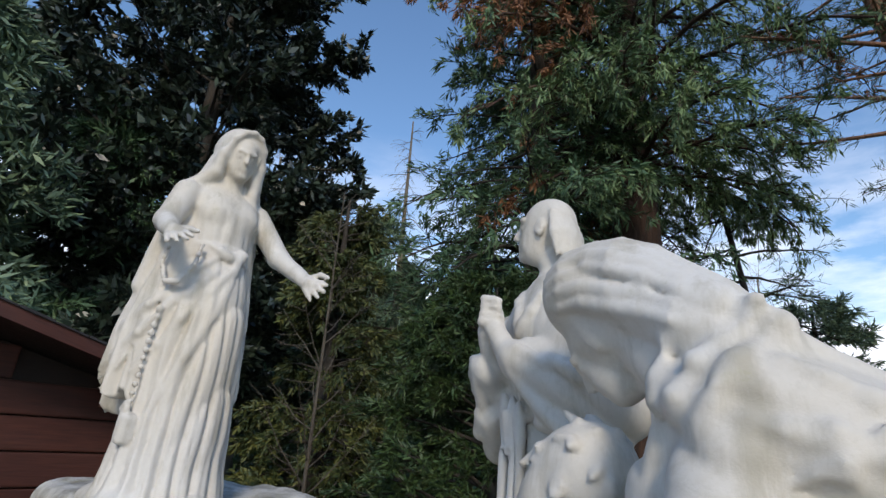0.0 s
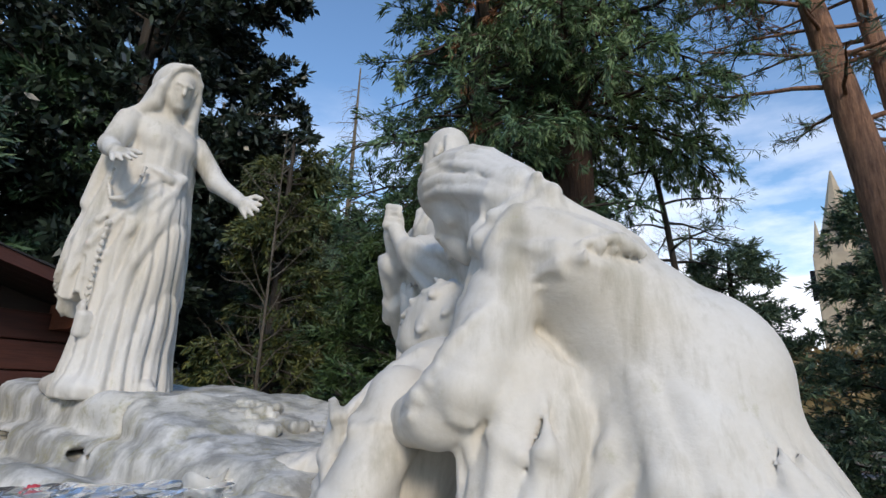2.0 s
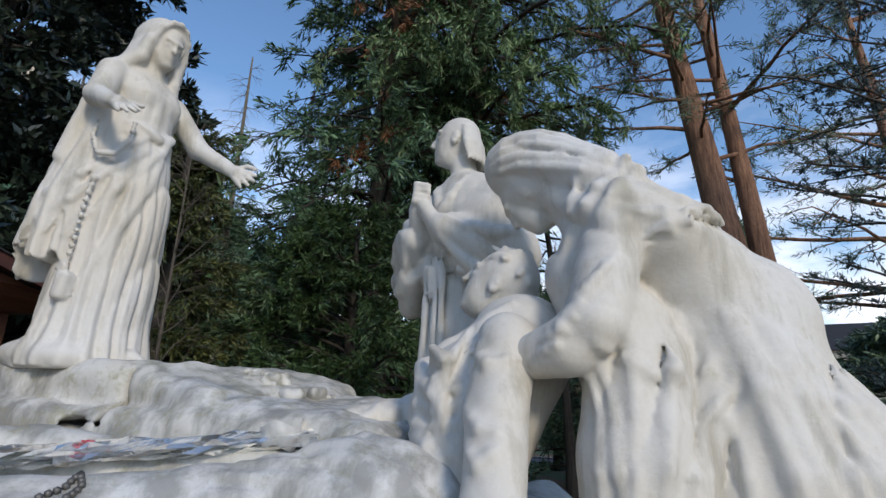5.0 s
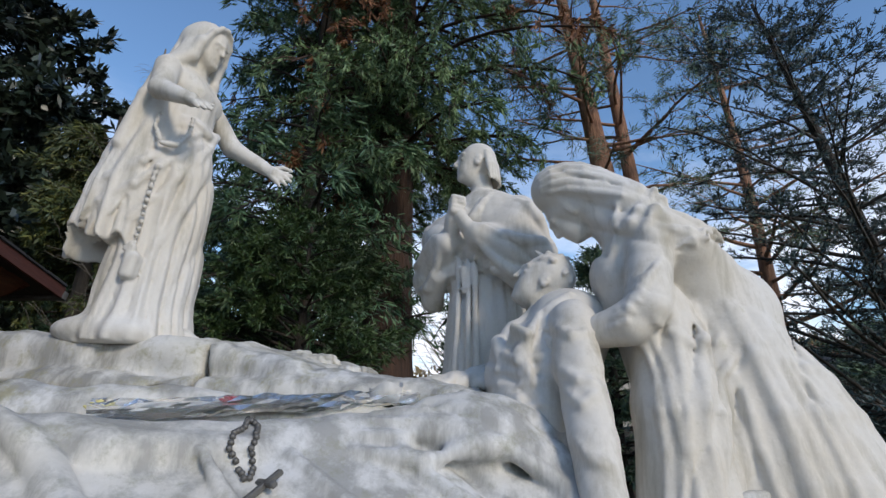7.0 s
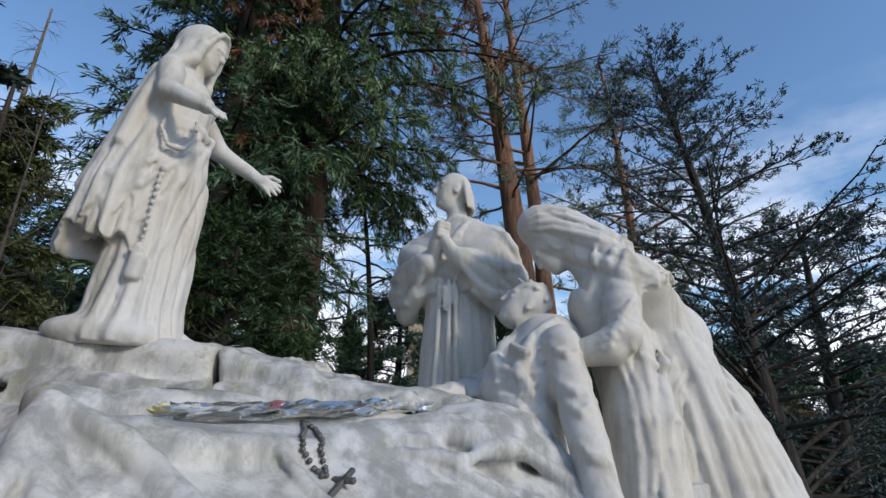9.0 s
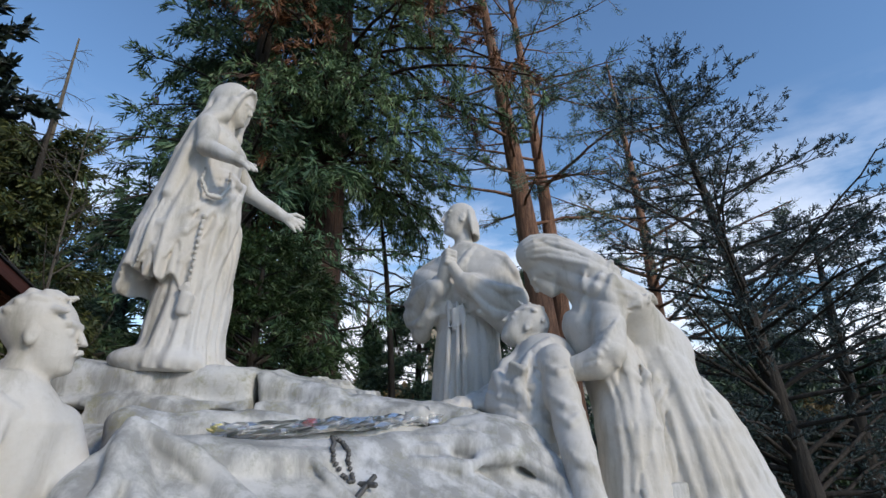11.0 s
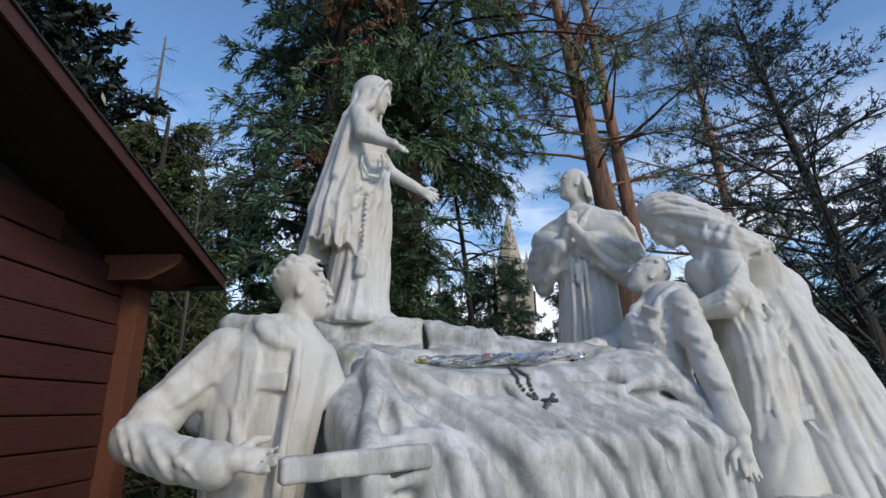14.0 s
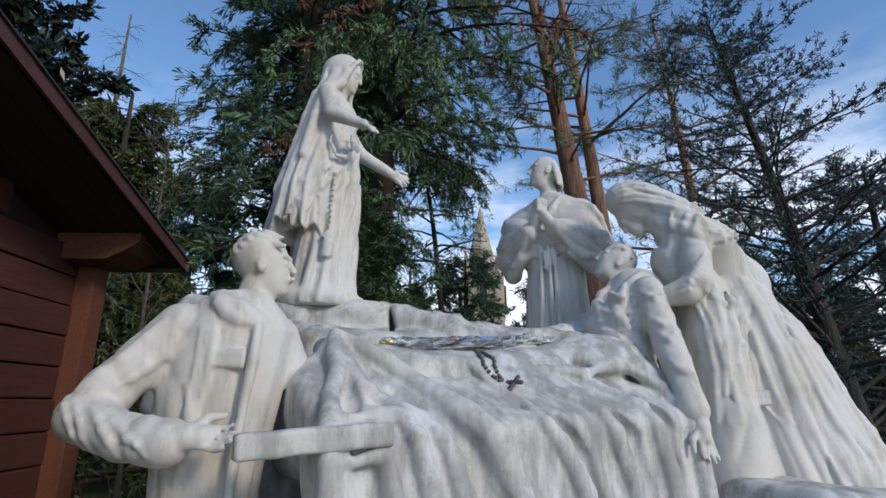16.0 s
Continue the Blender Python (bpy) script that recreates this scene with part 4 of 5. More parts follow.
def blanket():
    """The draped litter: a heavy blanket over legs, falling in folds on the near side."""
    cl = Clay((-2.0, -0.15, 0.55), (0.75, 2.0, 1.85), 0.0112)
    crest = [(0.42, 0.47, 1.50), (0.62, 0.46, 1.50), (0.95, 0.47, 1.49), (1.4, 0.45, 1.52), (1.8, 0.40, 1.58), (2.1, 0.35, 1.56)]
    for i in range(len(crest) - 1):
        cl.cone(lit(*crest[i][:2], crest[i][2] - 0.09), lit(*crest[i + 1][:2], crest[i + 1][2] - 0.09), 0.13, 0.13, 0.08)
    # top sheet to the far side, and the near fall
    cl.slab(lit(1.25, 0.58, 1.27), (1.02, 0.22, 0.24), (0, -2, 31.2), 0.10, 0.08)
    cl.slab(lit(1.22, 0.25, 1.25), (1.0, 0.27, 0.13), (33, -2, 31.2), 0.08, 0.08)
    cl.slab(lit(1.20, 0.07, 0.88), (0.98, 0.11, 0.36), (-5, -1, 31.2), 0.07, 0.10)
    # raised foot corner, hanging to the near side
    cl.line([lit(0.40, 0.56, 1.53), lit(0.40, 0.42, 1.50), lit(0.42, 0.20, 1.30), lit(0.42, 0.05, 1.0), lit(0.44, -0.03, 0.6)], [0.05, 0.06, 0.07, 0.09, 0.11], 0.05)
    # knob of the raised corner, and the sheet drawn from it over the legs
    cl.ball(lit(0.42, 0.47, 1.50), (0.075, 0.085, 0.07), (0, 0, 31), 0.03)
    cl.line([lit(0.42, 0.46, 1.49), lit(0.75, 0.36, 1.45), lit(1.1, 0.34, 1.45)], [0.05, 0.06, 0.05], 0.07)

    def fold(way, radii, k=0.02, lift=0.0):
        pts = [Vector(lit(u, v - 0.16 if z < 1.38 else v - 0.04, z + 0.06)) for u, v, z in way]
        fine = [pts[i].lerp(pts[i + 1], f) for i in range(len(pts) - 1) for f in (0, 0.34, 0.67)] + [pts[-1]]
        rad = list(np.interp(np.linspace(0, 1, len(fine)), np.linspace(0, 1, len(radii)), radii))
        cl.line([cl.snap(p, lift) for p in fine], rad, k)

    def groove(way, r, k=0.03):
        pts = [Vector(lit(u, v - 0.16 if z < 1.38 else v - 0.04, z + 0.06)) for u, v, z in way]
        fine = [pts[i].lerp(pts[i + 1], f) for i in range(len(pts) - 1) for f in (0, 0.5)] + [pts[-1]]
        cl.line([cl.snap(p, 0.15 * r) for p in fine], [r * (0.4 + 0.6 * math.sin(math.pi * (i + 0.6) / (len(fine) + 0.2))) for i in range(len(fine))], k, cut=True)
    # hollows beside the long ridges, cut before the ridges are laid
    groove([(0.56, 0.30, 1.36), (0.78, 0.12, 1.08), (0.92, 0.02, 0.72)], 0.055)
    groove([(0.36, 0.36, 1.36), (0.35, 0.18, 1.15), (0.40, 0.06, 0.85)], 0.05)
    groove([(1.10, 0.20, 1.30), (1.32, 0.06, 1.02), (1.42, 0.0, 0.70)], 0.05)
    groove([(1.40, 0.24, 1.34), (1.62, 0.08, 1.08), (1.72, 0.02, 0.75)], 0.05)
    groove([(1.72, 0.26, 1.38), (1.86, 0.12, 1.12), (1.92, 0.05, 0.8)], 0.04)
    # the great ridge from the knob across the fall, and the steep edge on its other side
    fold([(0.43, 0.46, 1.53), (0.64, 0.28, 1.40), (0.88, 0.10, 1.12), (1.08, 0.0, 0.72), (1.12, -0.03, 0.58)], [0.03, 0.045, 0.055, 0.06, 0.06])
    fold([(0.40, 0.48, 1.52), (0.30, 0.30, 1.30), (0.24, 0.12, 1.05), (0.22, 0.03, 0.7)], [0.03, 0.035, 0.04, 0.05])
    # nested swags between the two
    fold([(0.30, 0.20, 1.16), (0.40, 0.22, 1.24), (0.52, 0.18, 1.20), (0.60, 0.08, 0.98), (0.66, 0.0, 0.66)], [0.02, 0.03, 0.038, 0.042, 0.045])
    fold([(0.42, 0.30, 1.36), (0.55, 0.22, 1.28), (0.70, 0.10, 1.05), (0.80, 0.0, 0.68)], [0.018, 0.026, 0.034, 0.04])
    fold([(0.34, 0.14, 1.06), (0.44, 0.12, 1.08), (0.50, 0.04, 0.9), (0.53, 0.0, 0.62)], [0.016, 0.026, 0.032, 0.036])
    # broad folds falling from the knees
    fold([(0.98, 0.30, 1.42), (1.18, 0.12, 1.20), (1.30, 0.02, 0.90), (1.34, -0.03, 0.6)], [0.015, 0.035, 0.05, 0.055])
    fold([(1.22, 0.30, 1.44), (1.46, 0.14, 1.22), (1.58, 0.03, 0.92), (1.62, -0.02, 0.6)], [0.015, 0.035, 0.048, 0.055])
    fold([(1.52, 0.32, 1.46), (1.74, 0.16, 1.24), (1.82, 0.05, 0.95), (1.85, 0.0, 0.6)], [0.015, 0.035, 0.045, 0.05])
    fold([(1.95, 0.30, 1.44), (2.02, 0.16, 1.22), (2.04, 0.06, 0.95), (2.05, 0.0, 0.6)], [0.02, 0.035, 0.045, 0.05])
    # folds gathered at the man's waist
    for i in range(6):
        z = 1.66 - 0.035 * i
        creases(cl, [[lit(1.55 - 0.03 * i, 0.50 - 0.04 * i, z - 0.02), lit(1.80, 0.40 - 0.055 * i, z - 0.01), lit(2.0 + 0.01 * i, 0.25 - 0.04 * i, z - 0.10 - 0.01 * i), lit(2.08, 0.12 - 0.02 * i, z - 0.22)]], 0.024, 0.03)
    cl.ball(lit(1.85, 0.42, 1.50), (0.26, 0.22, 0.14), (0, -8, 31), 0.08)
    cl.drape(0.004, (0.685, 0.414, 0.52), 19, 0.3, 0.4, ((-1.9, -0.4, 0.4), (0.5, 1.3, 1.40), 0.10), 0.6)
    cl.drape(0.003, (0.55, -0.2, 0.8), 13, 0.3, 1.7, ((-1.7, 0.1, 1.0), (0.3, 1.5, 1.62), 0.1))
    cl.drape(0.010, (0.35, 0.5, 0.75), 24, 0.45, 2.9, ((-0.55, 0.5, 1.2), (0.3, 1.6, 1.75), 0.1))
    cl.rumple(0.0014, (17, 15, 19), 1.9)
    tagged(cl.make("blanket", MARBLE_WORN), "weathered white marble blanket draped over a litter", "carved drapery")
    return cl


def litter_pole(name, a, b):
    cl = Clay([min(p, q) - 0.09 for p, q in zip(a, b)], [max(p, q) + 0.09 for p, q in zip(a, b)], 0.01)
    c = [(p + q) / 2 for p, q in zip(a, b)]
    d = Vector(b) - Vector(a)
    yaw, rise = math.degrees(math.atan2(d.y, d.x)), math.degrees(math.asin(d.z / d.length))
    cl.slab(c, (d.length / 2, 0.036, 0.040), (0, -rise, yaw), 0.012, 0.01)
    cl.rumple(0.0015, (30, 33, 37), 0.6)
    return tagged(cl.make(name, MARBLE_WORN), "square white marble litter pole with worn edges", "carved pole", "poles of the litter")


def rock():
    """The carved ledge on which the standing figure is set, and the boulders before it."""
    cl = Clay((-2.75, 0.75, 0.5), (0.3, 2.75, 2.02), 0.0155)
    cl.slab((-2.02, 1.86, 1.78), (0.62, 0.48, 0.125), (2, 2, 4), 0.07, 0.03)
    cl.slab((-1.14, 1.86, 1.72), (0.26, 0.46, 0.13), (4, 12, -6), 0.08, 0.03)
    cl.slab((-0.62, 1.78, 1.60), (0.42, 0.42, 0.14), (3, 6, -8), 0.09, 0.05)
    cl.slab((-1.65, 1.78, 1.42), (1.05, 0.50, 0.26), (-6, 1, 2), 0.09, 0.04)
    cl.slab((-1.15, 1.35, 1.36), (0.75, 0.35, 0.20), (-16, 3, 20), 0.09, 0.06)
    cl.slab((-1.9, 1.55, 1.05), (0.55, 0.55, 0.5), (-8, 0, 0), 0.15, 0.06)
    cl.slab((-0.9, 1.75, 1.0), (1.1, 0.6, 0.45), (0, 0, 5), 0.15, 0.06)
    cl.ball((-2.25, 1.5, 1.35), (0.3, 0.3, 0.35), k=0.08)
    # joints between the blocks
    cl.slab((-1.385, 1.5, 1.80), (0.009, 0.6, 0.16), (0, -8, 4), 0.004, 0.01, cut=True)
    cl.slab((-2.02, 1.42, 1.66), (0.66, 0.12, 0.008), (2, 2, 4), 0.004, 0.015, cut=True)
    cl.slab((-2.3, 1.40, 1.5), (0.008, 0.2, 0.17), (0, 10, 8), 0.004, 0.012, cut=True)
    cl.rumple(0.012, (7, 8, 9), 0.9)
    cl.rumple(0.006, (19, 17, 23), 2.6)
    cl.rumple(0.0025, (51, 47, 43), 1.3)
    return tagged(cl.make("rock_ledge", MARBLE_ROCK), "weathered carved marble rock ledge with mossy cracks", "carved rock")


def plinth():
    cl = Clay((-2.9, -0.5, -0.02), (1.95, 2.9, 0.98), 0.03)
    cl.slab((-0.55, 1.25, 0.25), (2.15, 1.45, 0.26), (0, 0, 10), 0.05, 0.04)
    cl.slab((-0.55, 1.3, 0.62), (2.0, 1.25, 0.22), (0, 0, 14), 0.09, 0.06)
    cl.slab((0.95, 1.5, 0.74), (0.72, 0.55, 0.16), (0, 4, 22), 0.09, 0.08)
    cl.rumple(0.012, (8, 9, 10), 1.9)
    return tagged(cl.make("plinth", MARBLE_ROCK), "low weathered stone plinth under the group", "plinth")


def carved_rose_bunch():
    cl = Clay((-1.35, 1.55, 1.62), (-0.62, 2.35, 2.0), 0.009)
    rnd = random.Random(4)
    for i in range(15):
        x, y = -1.02 + rnd.uniform(-0.14, 0.2), 1.85 + rnd.uniform(-0.12, 0.16)
        z = 1.815 - 0.35 * max(0, x + 1.05) + rnd.uniform(-0.02, 0.03)
        r = rnd.uniform(0.034, 0.05)
        cl.ball((x, y, z), (r, r, r * 0.85), k=0.01)
        for j in range(5):
            a = j * 1.26 + i
            cl.ball((x + math.cos(a) * r * 0.75, y + math.sin(a) * r * 0.75, z + r * 0.25), (r * 0.5, r * 0.5, r * 0.55), k=0.004)
        cl.ball((x, y, z + r * 0.95), (r * 0.35, r * 0.35, r * 0.3), k=0.006, cut=True)
    return tagged(cl.make("carved_bouquet", MARBLE_ROCK), "bunch of roses carved in weathered marble", "carved flowers")


STATUES = [virgin(), priest(), kneeling_woman(), sick_man(), young_bearer()]
BED = blanket()
litter_pole("litter_pole", lit(-0.04, -0.01, 1.178), lit(0.46, -0.02, 1.205))
litter_pole("litter_pole", lit(2.35, -0.02, 1.305), lit(3.22, -0.03, 1.352))
rock()
plinth()
carved_rose_bunch()


# ---- trees ----
def blades(name, at, along, per, length, width, spread, mat, parent, rng, flat=0.0):
    """Sprays of small pointed leaves: per blades at each place, fanned about its direction."""
    n = len(at) * per
    p = np.repeat(at, per, axis=0) + rng.normal(0, length * 0.25, (n, 3))
    d = np.repeat(along, per, axis=0) + rng.normal(0, spread, (n, 3))
    d /= np.linalg.norm(d, axis=1)[:, None] + 1e-9
    s = np.cross(d, rng.normal(0, 1, (n, 3)) * np.array([1, 1, 1 - flat]))
    s /= np.linalg.norm(s, axis=1)[:, None] + 1e-9
    ln = length * rng.uniform(0.6, 1.4, (n, 1))
    wd = width * rng.uniform(0.6, 1.3, (n, 1))
    mid = p + d * ln * 0.45
    v = np.stack([p, mid + s * wd / 2, p + d * ln, mid - s * wd / 2], 1).reshape(-1, 3)
    q = np.arange(n * 4).reshape(-1, 4)
    return array_mesh(name, v, q, mat, parent)


def limb(start, heading, length, rise, droop, rng, steps=7, wander=0.06):
    """A branch line: it leaves at the angle rise (degrees) and bends by droop (degrees) along its way."""
    p = [np.array(start, float)]
    for i in range(steps):
        a = radians(rise - droop * (i + 0.5) / steps)
        d = np.array([math.cos(heading) * math.cos(a), math.sin(heading) * math.cos(a), math.sin(a)]) + rng.normal(0, wander, 3)
        heading += rng.normal(0, wander)
        p.append(p[-1] + d * length / steps)
    return np.array(p)


def tree(name, label, base, height, radius, bark_mat, leaf_mat, seed, z_from=0.3, branches=60, reach=lambda h: 1.0, rise=10.0, droop=30.0,
         twigs=8, twig=0.5, twig_droop=40.0, sprays=6, per=7, leaf=(0.15, 0.03), spread=0.55, lean=(0, 0), bend=0.0, second=None, bare=0.25, category="tree", limb_r=0.05, arc=(0, 2 * math.pi), size=1.3):
    rng = np.random.default_rng(seed)
    root = empty(name, base)
    root.scale = (size, size, size)
    hs = np.linspace(0, 1, 14)
    line = np.stack([lean[0] * hs + bend * np.sin(hs * 3.0), lean[1] * hs + bend * 0.6 * np.sin(hs * 2.3 + 1) - bend * 0.6 * math.sin(1), height * hs], 1)
    rad = radius * (1 - 0.86 * hs) * (1 + 0.55 * np.exp(-hs * 16))
    t = Tubes()
    t.add(line, rad, 14)
    t.make("trunk", bark_mat, root)
    wood_t = Tubes()
    at, way, rust_at, rust_way = [], [], [], []
    for i in range(branches):
        h = z_from + (1 - z_from) * ((i + rng.uniform(0, 1)) / branches) ** 1.1 * 0.985
        start = np.array([np.interp(h, hs, line[:, k]) for k in range(3)])
        ln = reach((h - z_from) / (1 - z_from)) * rng.uniform(0.7, 1.15)
        if ln < 0.1:
            continue
        head_to = rng.uniform(*arc)
        pl = limb(start, head_to, ln, rise + rng.normal(0, 8), droop + rng.normal(0, 8), rng)
        r0 = max(0.008, limb_r * (0.4 + 0.6 * (1 - h)) * (0.4 + 0.6 * ln / 3))
        wood_t.add(pl, np.linspace(r0, r0 * 0.25, len(pl)), 5)
        for j in range(twigs):
            f = bare + (1 - bare) * (j + rng.uniform(0, 1)) / twigs
            k = min(len(pl) - 2, int(f * (len(pl) - 1)))
            s0 = pl[k] + (pl[k + 1] - pl[k]) * (f * (len(pl) - 1) - k)
            a = head_to + rng.choice([-1, 1]) * rng.uniform(0.4, 1.2)
            tl = twig * rng.uniform(0.5, 1.2) * (1.15 - 0.5 * f)
            tw = limb(s0, a, tl, rise * 0.5 + rng.normal(0, 15), twig_droop, rng, 4, 0.12)
            wood_t.add(tw, np.linspace(max(0.004, r0 * 0.3), 0.003, len(tw)), 3)
            for m in range(sprays):
                u = rng.uniform(0.15, 1.0) * 3.999
                n0 = int(u)
                at.append(tw[n0] + (tw[n0 + 1] - tw[n0]) * (u - n0))
                way.append((tw[n0 + 1] - tw[n0]) / tl * 4)
    wood_t.make("branchwork", bark_mat, root)
    if sprays:
        at, way = np.array(at), np.array(way)
        dry = np.zeros(len(at), bool)
        if second is not None:
            tops = np.array([(math.sin(x * 1.9 + seed) + math.sin(y * 2.3) + math.sin(z * 2.1 + 1)) for x, y, z in at])
            dry = tops > second[1]
        blades("crown", at[~dry], way[~dry], per, leaf[0], leaf[1], spread, leaf_mat, root, rng)
        if dry.any():
            blades("withered_sprays", at[dry], way[dry], per, leaf[0], leaf[1], spread, second[0], root, rng)
    return tagged(root, label, category)


tree("sequoia_tree", "tall sequoia with reddish trunk, hanging sprays and rusty dead twigs", (-2.87, 10.25, -0.1), 15.0, 0.36, BARK_RED, LEAF_SEQUOIA, 3,
     0.295, 190, lambda h: 3.2 * (1 - h) ** 0.55 * (0.62 + 0.38 * min(1, h * 7)), 8, 42, 15, 0.85, 90, 9, 9, (0.10, 0.020), 0.45, second=(LEAF_RUST, 0.95), bare=0.2, size=1.60)
tree("conifer_tree", "dark green conifer standing behind the hut", (-4.30, 8.90, -0.1), 10.5, 0.25, BARK_DARK, LEAF_YEW, 5,
     0.08, 150, lambda h: 2.6 * (1 - h) ** 0.7, 12, 38, 11, 0.7, 60, 6, 6, (0.13, 0.024), 0.45, size=1.45)
tree("conifer_tree", "tall dark conifer at the back of the park", (-8.92, 9.07, -0.1), 5.6, 0.25, BARK_DARK, LEAF_PINE, 6,
     0.08, 90, lambda h: 2.3 * (1 - h) ** 0.6, 8, 30, 10, 0.7, 50, 6, 6, (0.13, 0.024), 0.5, size=1.35)
tree("magnolia_tree", "dense evergreen magnolia with glossy dark leaves", (-10.50, 4.90, -0.1), 9.5, 0.22, BARK_DARK, LEAF_MAGNOLIA, 8,
     0.10, 95, lambda h: 2.35 * math.sin(min(1, h * 0.8 + 0.28) * math.pi) ** 0.5, 35, 25, 18, 0.75, 10, 11, 7, (0.13, 0.055), 0.9, bare=0.15, size=1.65)
tree("magnolia_tree", "second dark magnolia behind the hut", (-14.0, 1.5, -0.1), 8.6, 0.22, BARK_DARK, LEAF_MAGNOLIA, 28,
     0.10, 70, lambda h: 2.6 * math.sin(min(1, h * 0.8 + 0.28) * math.pi) ** 0.5, 35, 25, 13, 0.8, 10, 8, 6, (0.17, 0.075), 0.9, bare=0.2, size=1.35)
tree("thuja_tree", "yellow-green conifer lit in patches", (-5.98, 5.64, -0.1), 4.3, 0.12, BARK_DARK, LEAF_THUJA, 9,
     0.04, 80, lambda h: 1.15 * (1 - h) ** 0.6, 20, 30, 9, 0.5, 60, 9, 9, (0.075, 0.02), 0.5, size=1.40)
tree("yew_bush", "dark green bushy young conifer behind the ledge", (-2.50, 5.00, -0.1), 3.1, 0.10, BARK_DARK, LEAF_BUSH, 10,
     0.03, 80, lambda h: 1.35 * (1 - h) ** 0.45, 25, 20, 10, 0.45, 30, 10, 10, (0.07, 0.014), 0.6, category="bush", size=1.25)
tree("pine_tree", "tall pine with orange-brown trunk and airy needle clumps", (2.47, 9.86, -0.1), 12.0, 0.29, BARK_PINE, LEAF_PINE, 12,
     0.40, 34, lambda h: 2.6 * (1 - h) ** 0.35 * (0.7 + 0.3 * h), 8, 5, 7, 0.7, 5, 5, 8, (0.13, 0.013), 0.8, lean=(-1.5, 0.3), bend=0.10, bare=0.35, limb_r=0.07, size=1.27)
tree("pine_tree", "second pine trunk leaning beside the first", (2.81, 10.17, -0.1), 12.4, 0.19, BARK_PINE, LEAF_PINE, 13,
     0.46, 30, lambda h: 2.4 * (1 - h) ** 0.35, 10, 5, 7, 0.7, 5, 5, 8, (0.13, 0.013), 0.8, lean=(-1.1, 0.2), bend=0.12, bare=0.35, limb_r=0.06, size=1.27)
tree("pine_tree", "pine with flat layered blue-green branches", (5.25, 11.40, -0.1), 8.8, 0.17, BARK_PINE, LEAF_PINE, 14,
     0.30, 46, lambda h: 2.6 * (1 - h) ** 0.4, 6, -4, 8, 0.7, 0, 6, 8, (0.13, 0.013), 0.8, lean=(-0.5, 0), bend=0.2, bare=0.3, limb_r=0.06, size=1.35)
tree("pine_tree", "airy pine with hanging boughs between the larger trees", (-1.16, 12.39, -0.1), 9.0, 0.075, BARK_DARK, LEAF_PINE, 15,
     0.36, 40, lambda h: 1.6 * (1 - h) ** 0.35, 5, 25, 5, 0.7, 35, 4, 6, (0.13, 0.014), 0.8, lean=(-1.2, 0), bend=0.3, bare=0.3, size=1.40)
tree("cedar_tree", "dark cedar with long bare-looking upswept branches", (4.88, 6.45, -0.1), 7.0, 0.15, BARK_DARK, LEAF_CEDAR, 16,
     0.06, 105, lambda h: 2.7 * (1 - h) ** 0.6 + 0.3, 22, 8, 12, 0.55, -25, 6, 6, (0.06, 0.018), 0.9, lean=(-1.1, 0.3), bend=0.12, bare=0.2, limb_r=0.045, size=1.15)
tree("cedar_tree", "second dark cedar, lower and denser", (7.77, 9.11, -0.1), 4.6, 0.15, BARK_DARK, LEAF_CEDAR, 17,
     0.04, 80, lambda h: 2.5 * (1 - h) ** 0.5 + 0.2, 15, 15, 10, 0.55, -10, 7, 7, (0.08, 0.02), 0.9, bare=0.15, limb_r=0.04, size=1.35)
tree("dead_larch", "leafless dead conifer with drooping bare twigs", (-10.00, 10.90, -0.1), 9.6, 0.13, BARK_PALE, LEAF_YEW, 18,
     0.2, 60, lambda h: 1.7 * (1 - h) ** 0.7, -5, 30, 5, 0.4, 50, 0, category="tree", size=1.24)
tree("bare_sapling", "slim leafless sapling with pale upright stem", (-4.60, 4.45, -0.1), 4.1, 0.026, BARK_GREY, LEAF_YEW, 19,
     0.25, 26, lambda h: 0.9 * (1 - h) ** 0.6, 38, -18, 4, 0.3, -10, 0, limb_r=0.014, size=1.30)
tree("bare_tree", "leafless pale winter tree in the distance", (-3.16, 24.58, -0.1), 7.0, 0.15, BARK_PALE, LEAF_YEW, 20,
     0.15, 60, lambda h: 2.6 * (1 - h) ** 0.4, 40, 5, 9, 0.9, -10, 0, limb_r=0.04, size=1.35)
tree("bare_tree", "pale leafless treetop against the sky", (-16.14, 10.11, -0.1), 9.0, 0.2, BARK_PALE, LEAF_YEW, 21,
     0.3, 60, lambda h: 2.0 * (1 - h) ** 0.4, 45, 5, 10, 0.7, -10, 0, limb_r=0.03, size=1.35)
tree("cypress_tree", "small dark pointed cypress in the distance", (-2.37, 18.34, -0.1), 4.4, 0.12, BARK_DARK, LEAF_YEW, 22,
     0.05, 60, lambda h: 0.75 * (1 - h) ** 0.6, 60, 0, 6, 0.3, -20, 5, 6, (0.16, 0.05), 0.5, size=1.25)
tree("conifer_tree", "low dark evergreen behind the priest", (-0.63, 14.49, -0.1), 4.2, 0.15, BARK_DARK, LEAF_PINE, 23,
     0.1, 70, lambda h: 1.6 * (1 - h) ** 0.5, 15, 20, 8, 0.5, 20, 6, 7, (0.13, 0.03), 0.7, size=1.35)
tree("conifer_tree", "dark evergreen before the distant church tower", (2.3, 14.5, -0.1), 4.9, 0.15, BARK_DARK, LEAF_PINE, 24,
     0.05, 90, lambda h: 1.5 * (1 - h) ** 0.5, 15, 20, 8, 0.5, 20, 7, 7, (0.13, 0.03), 0.7, size=1.35)
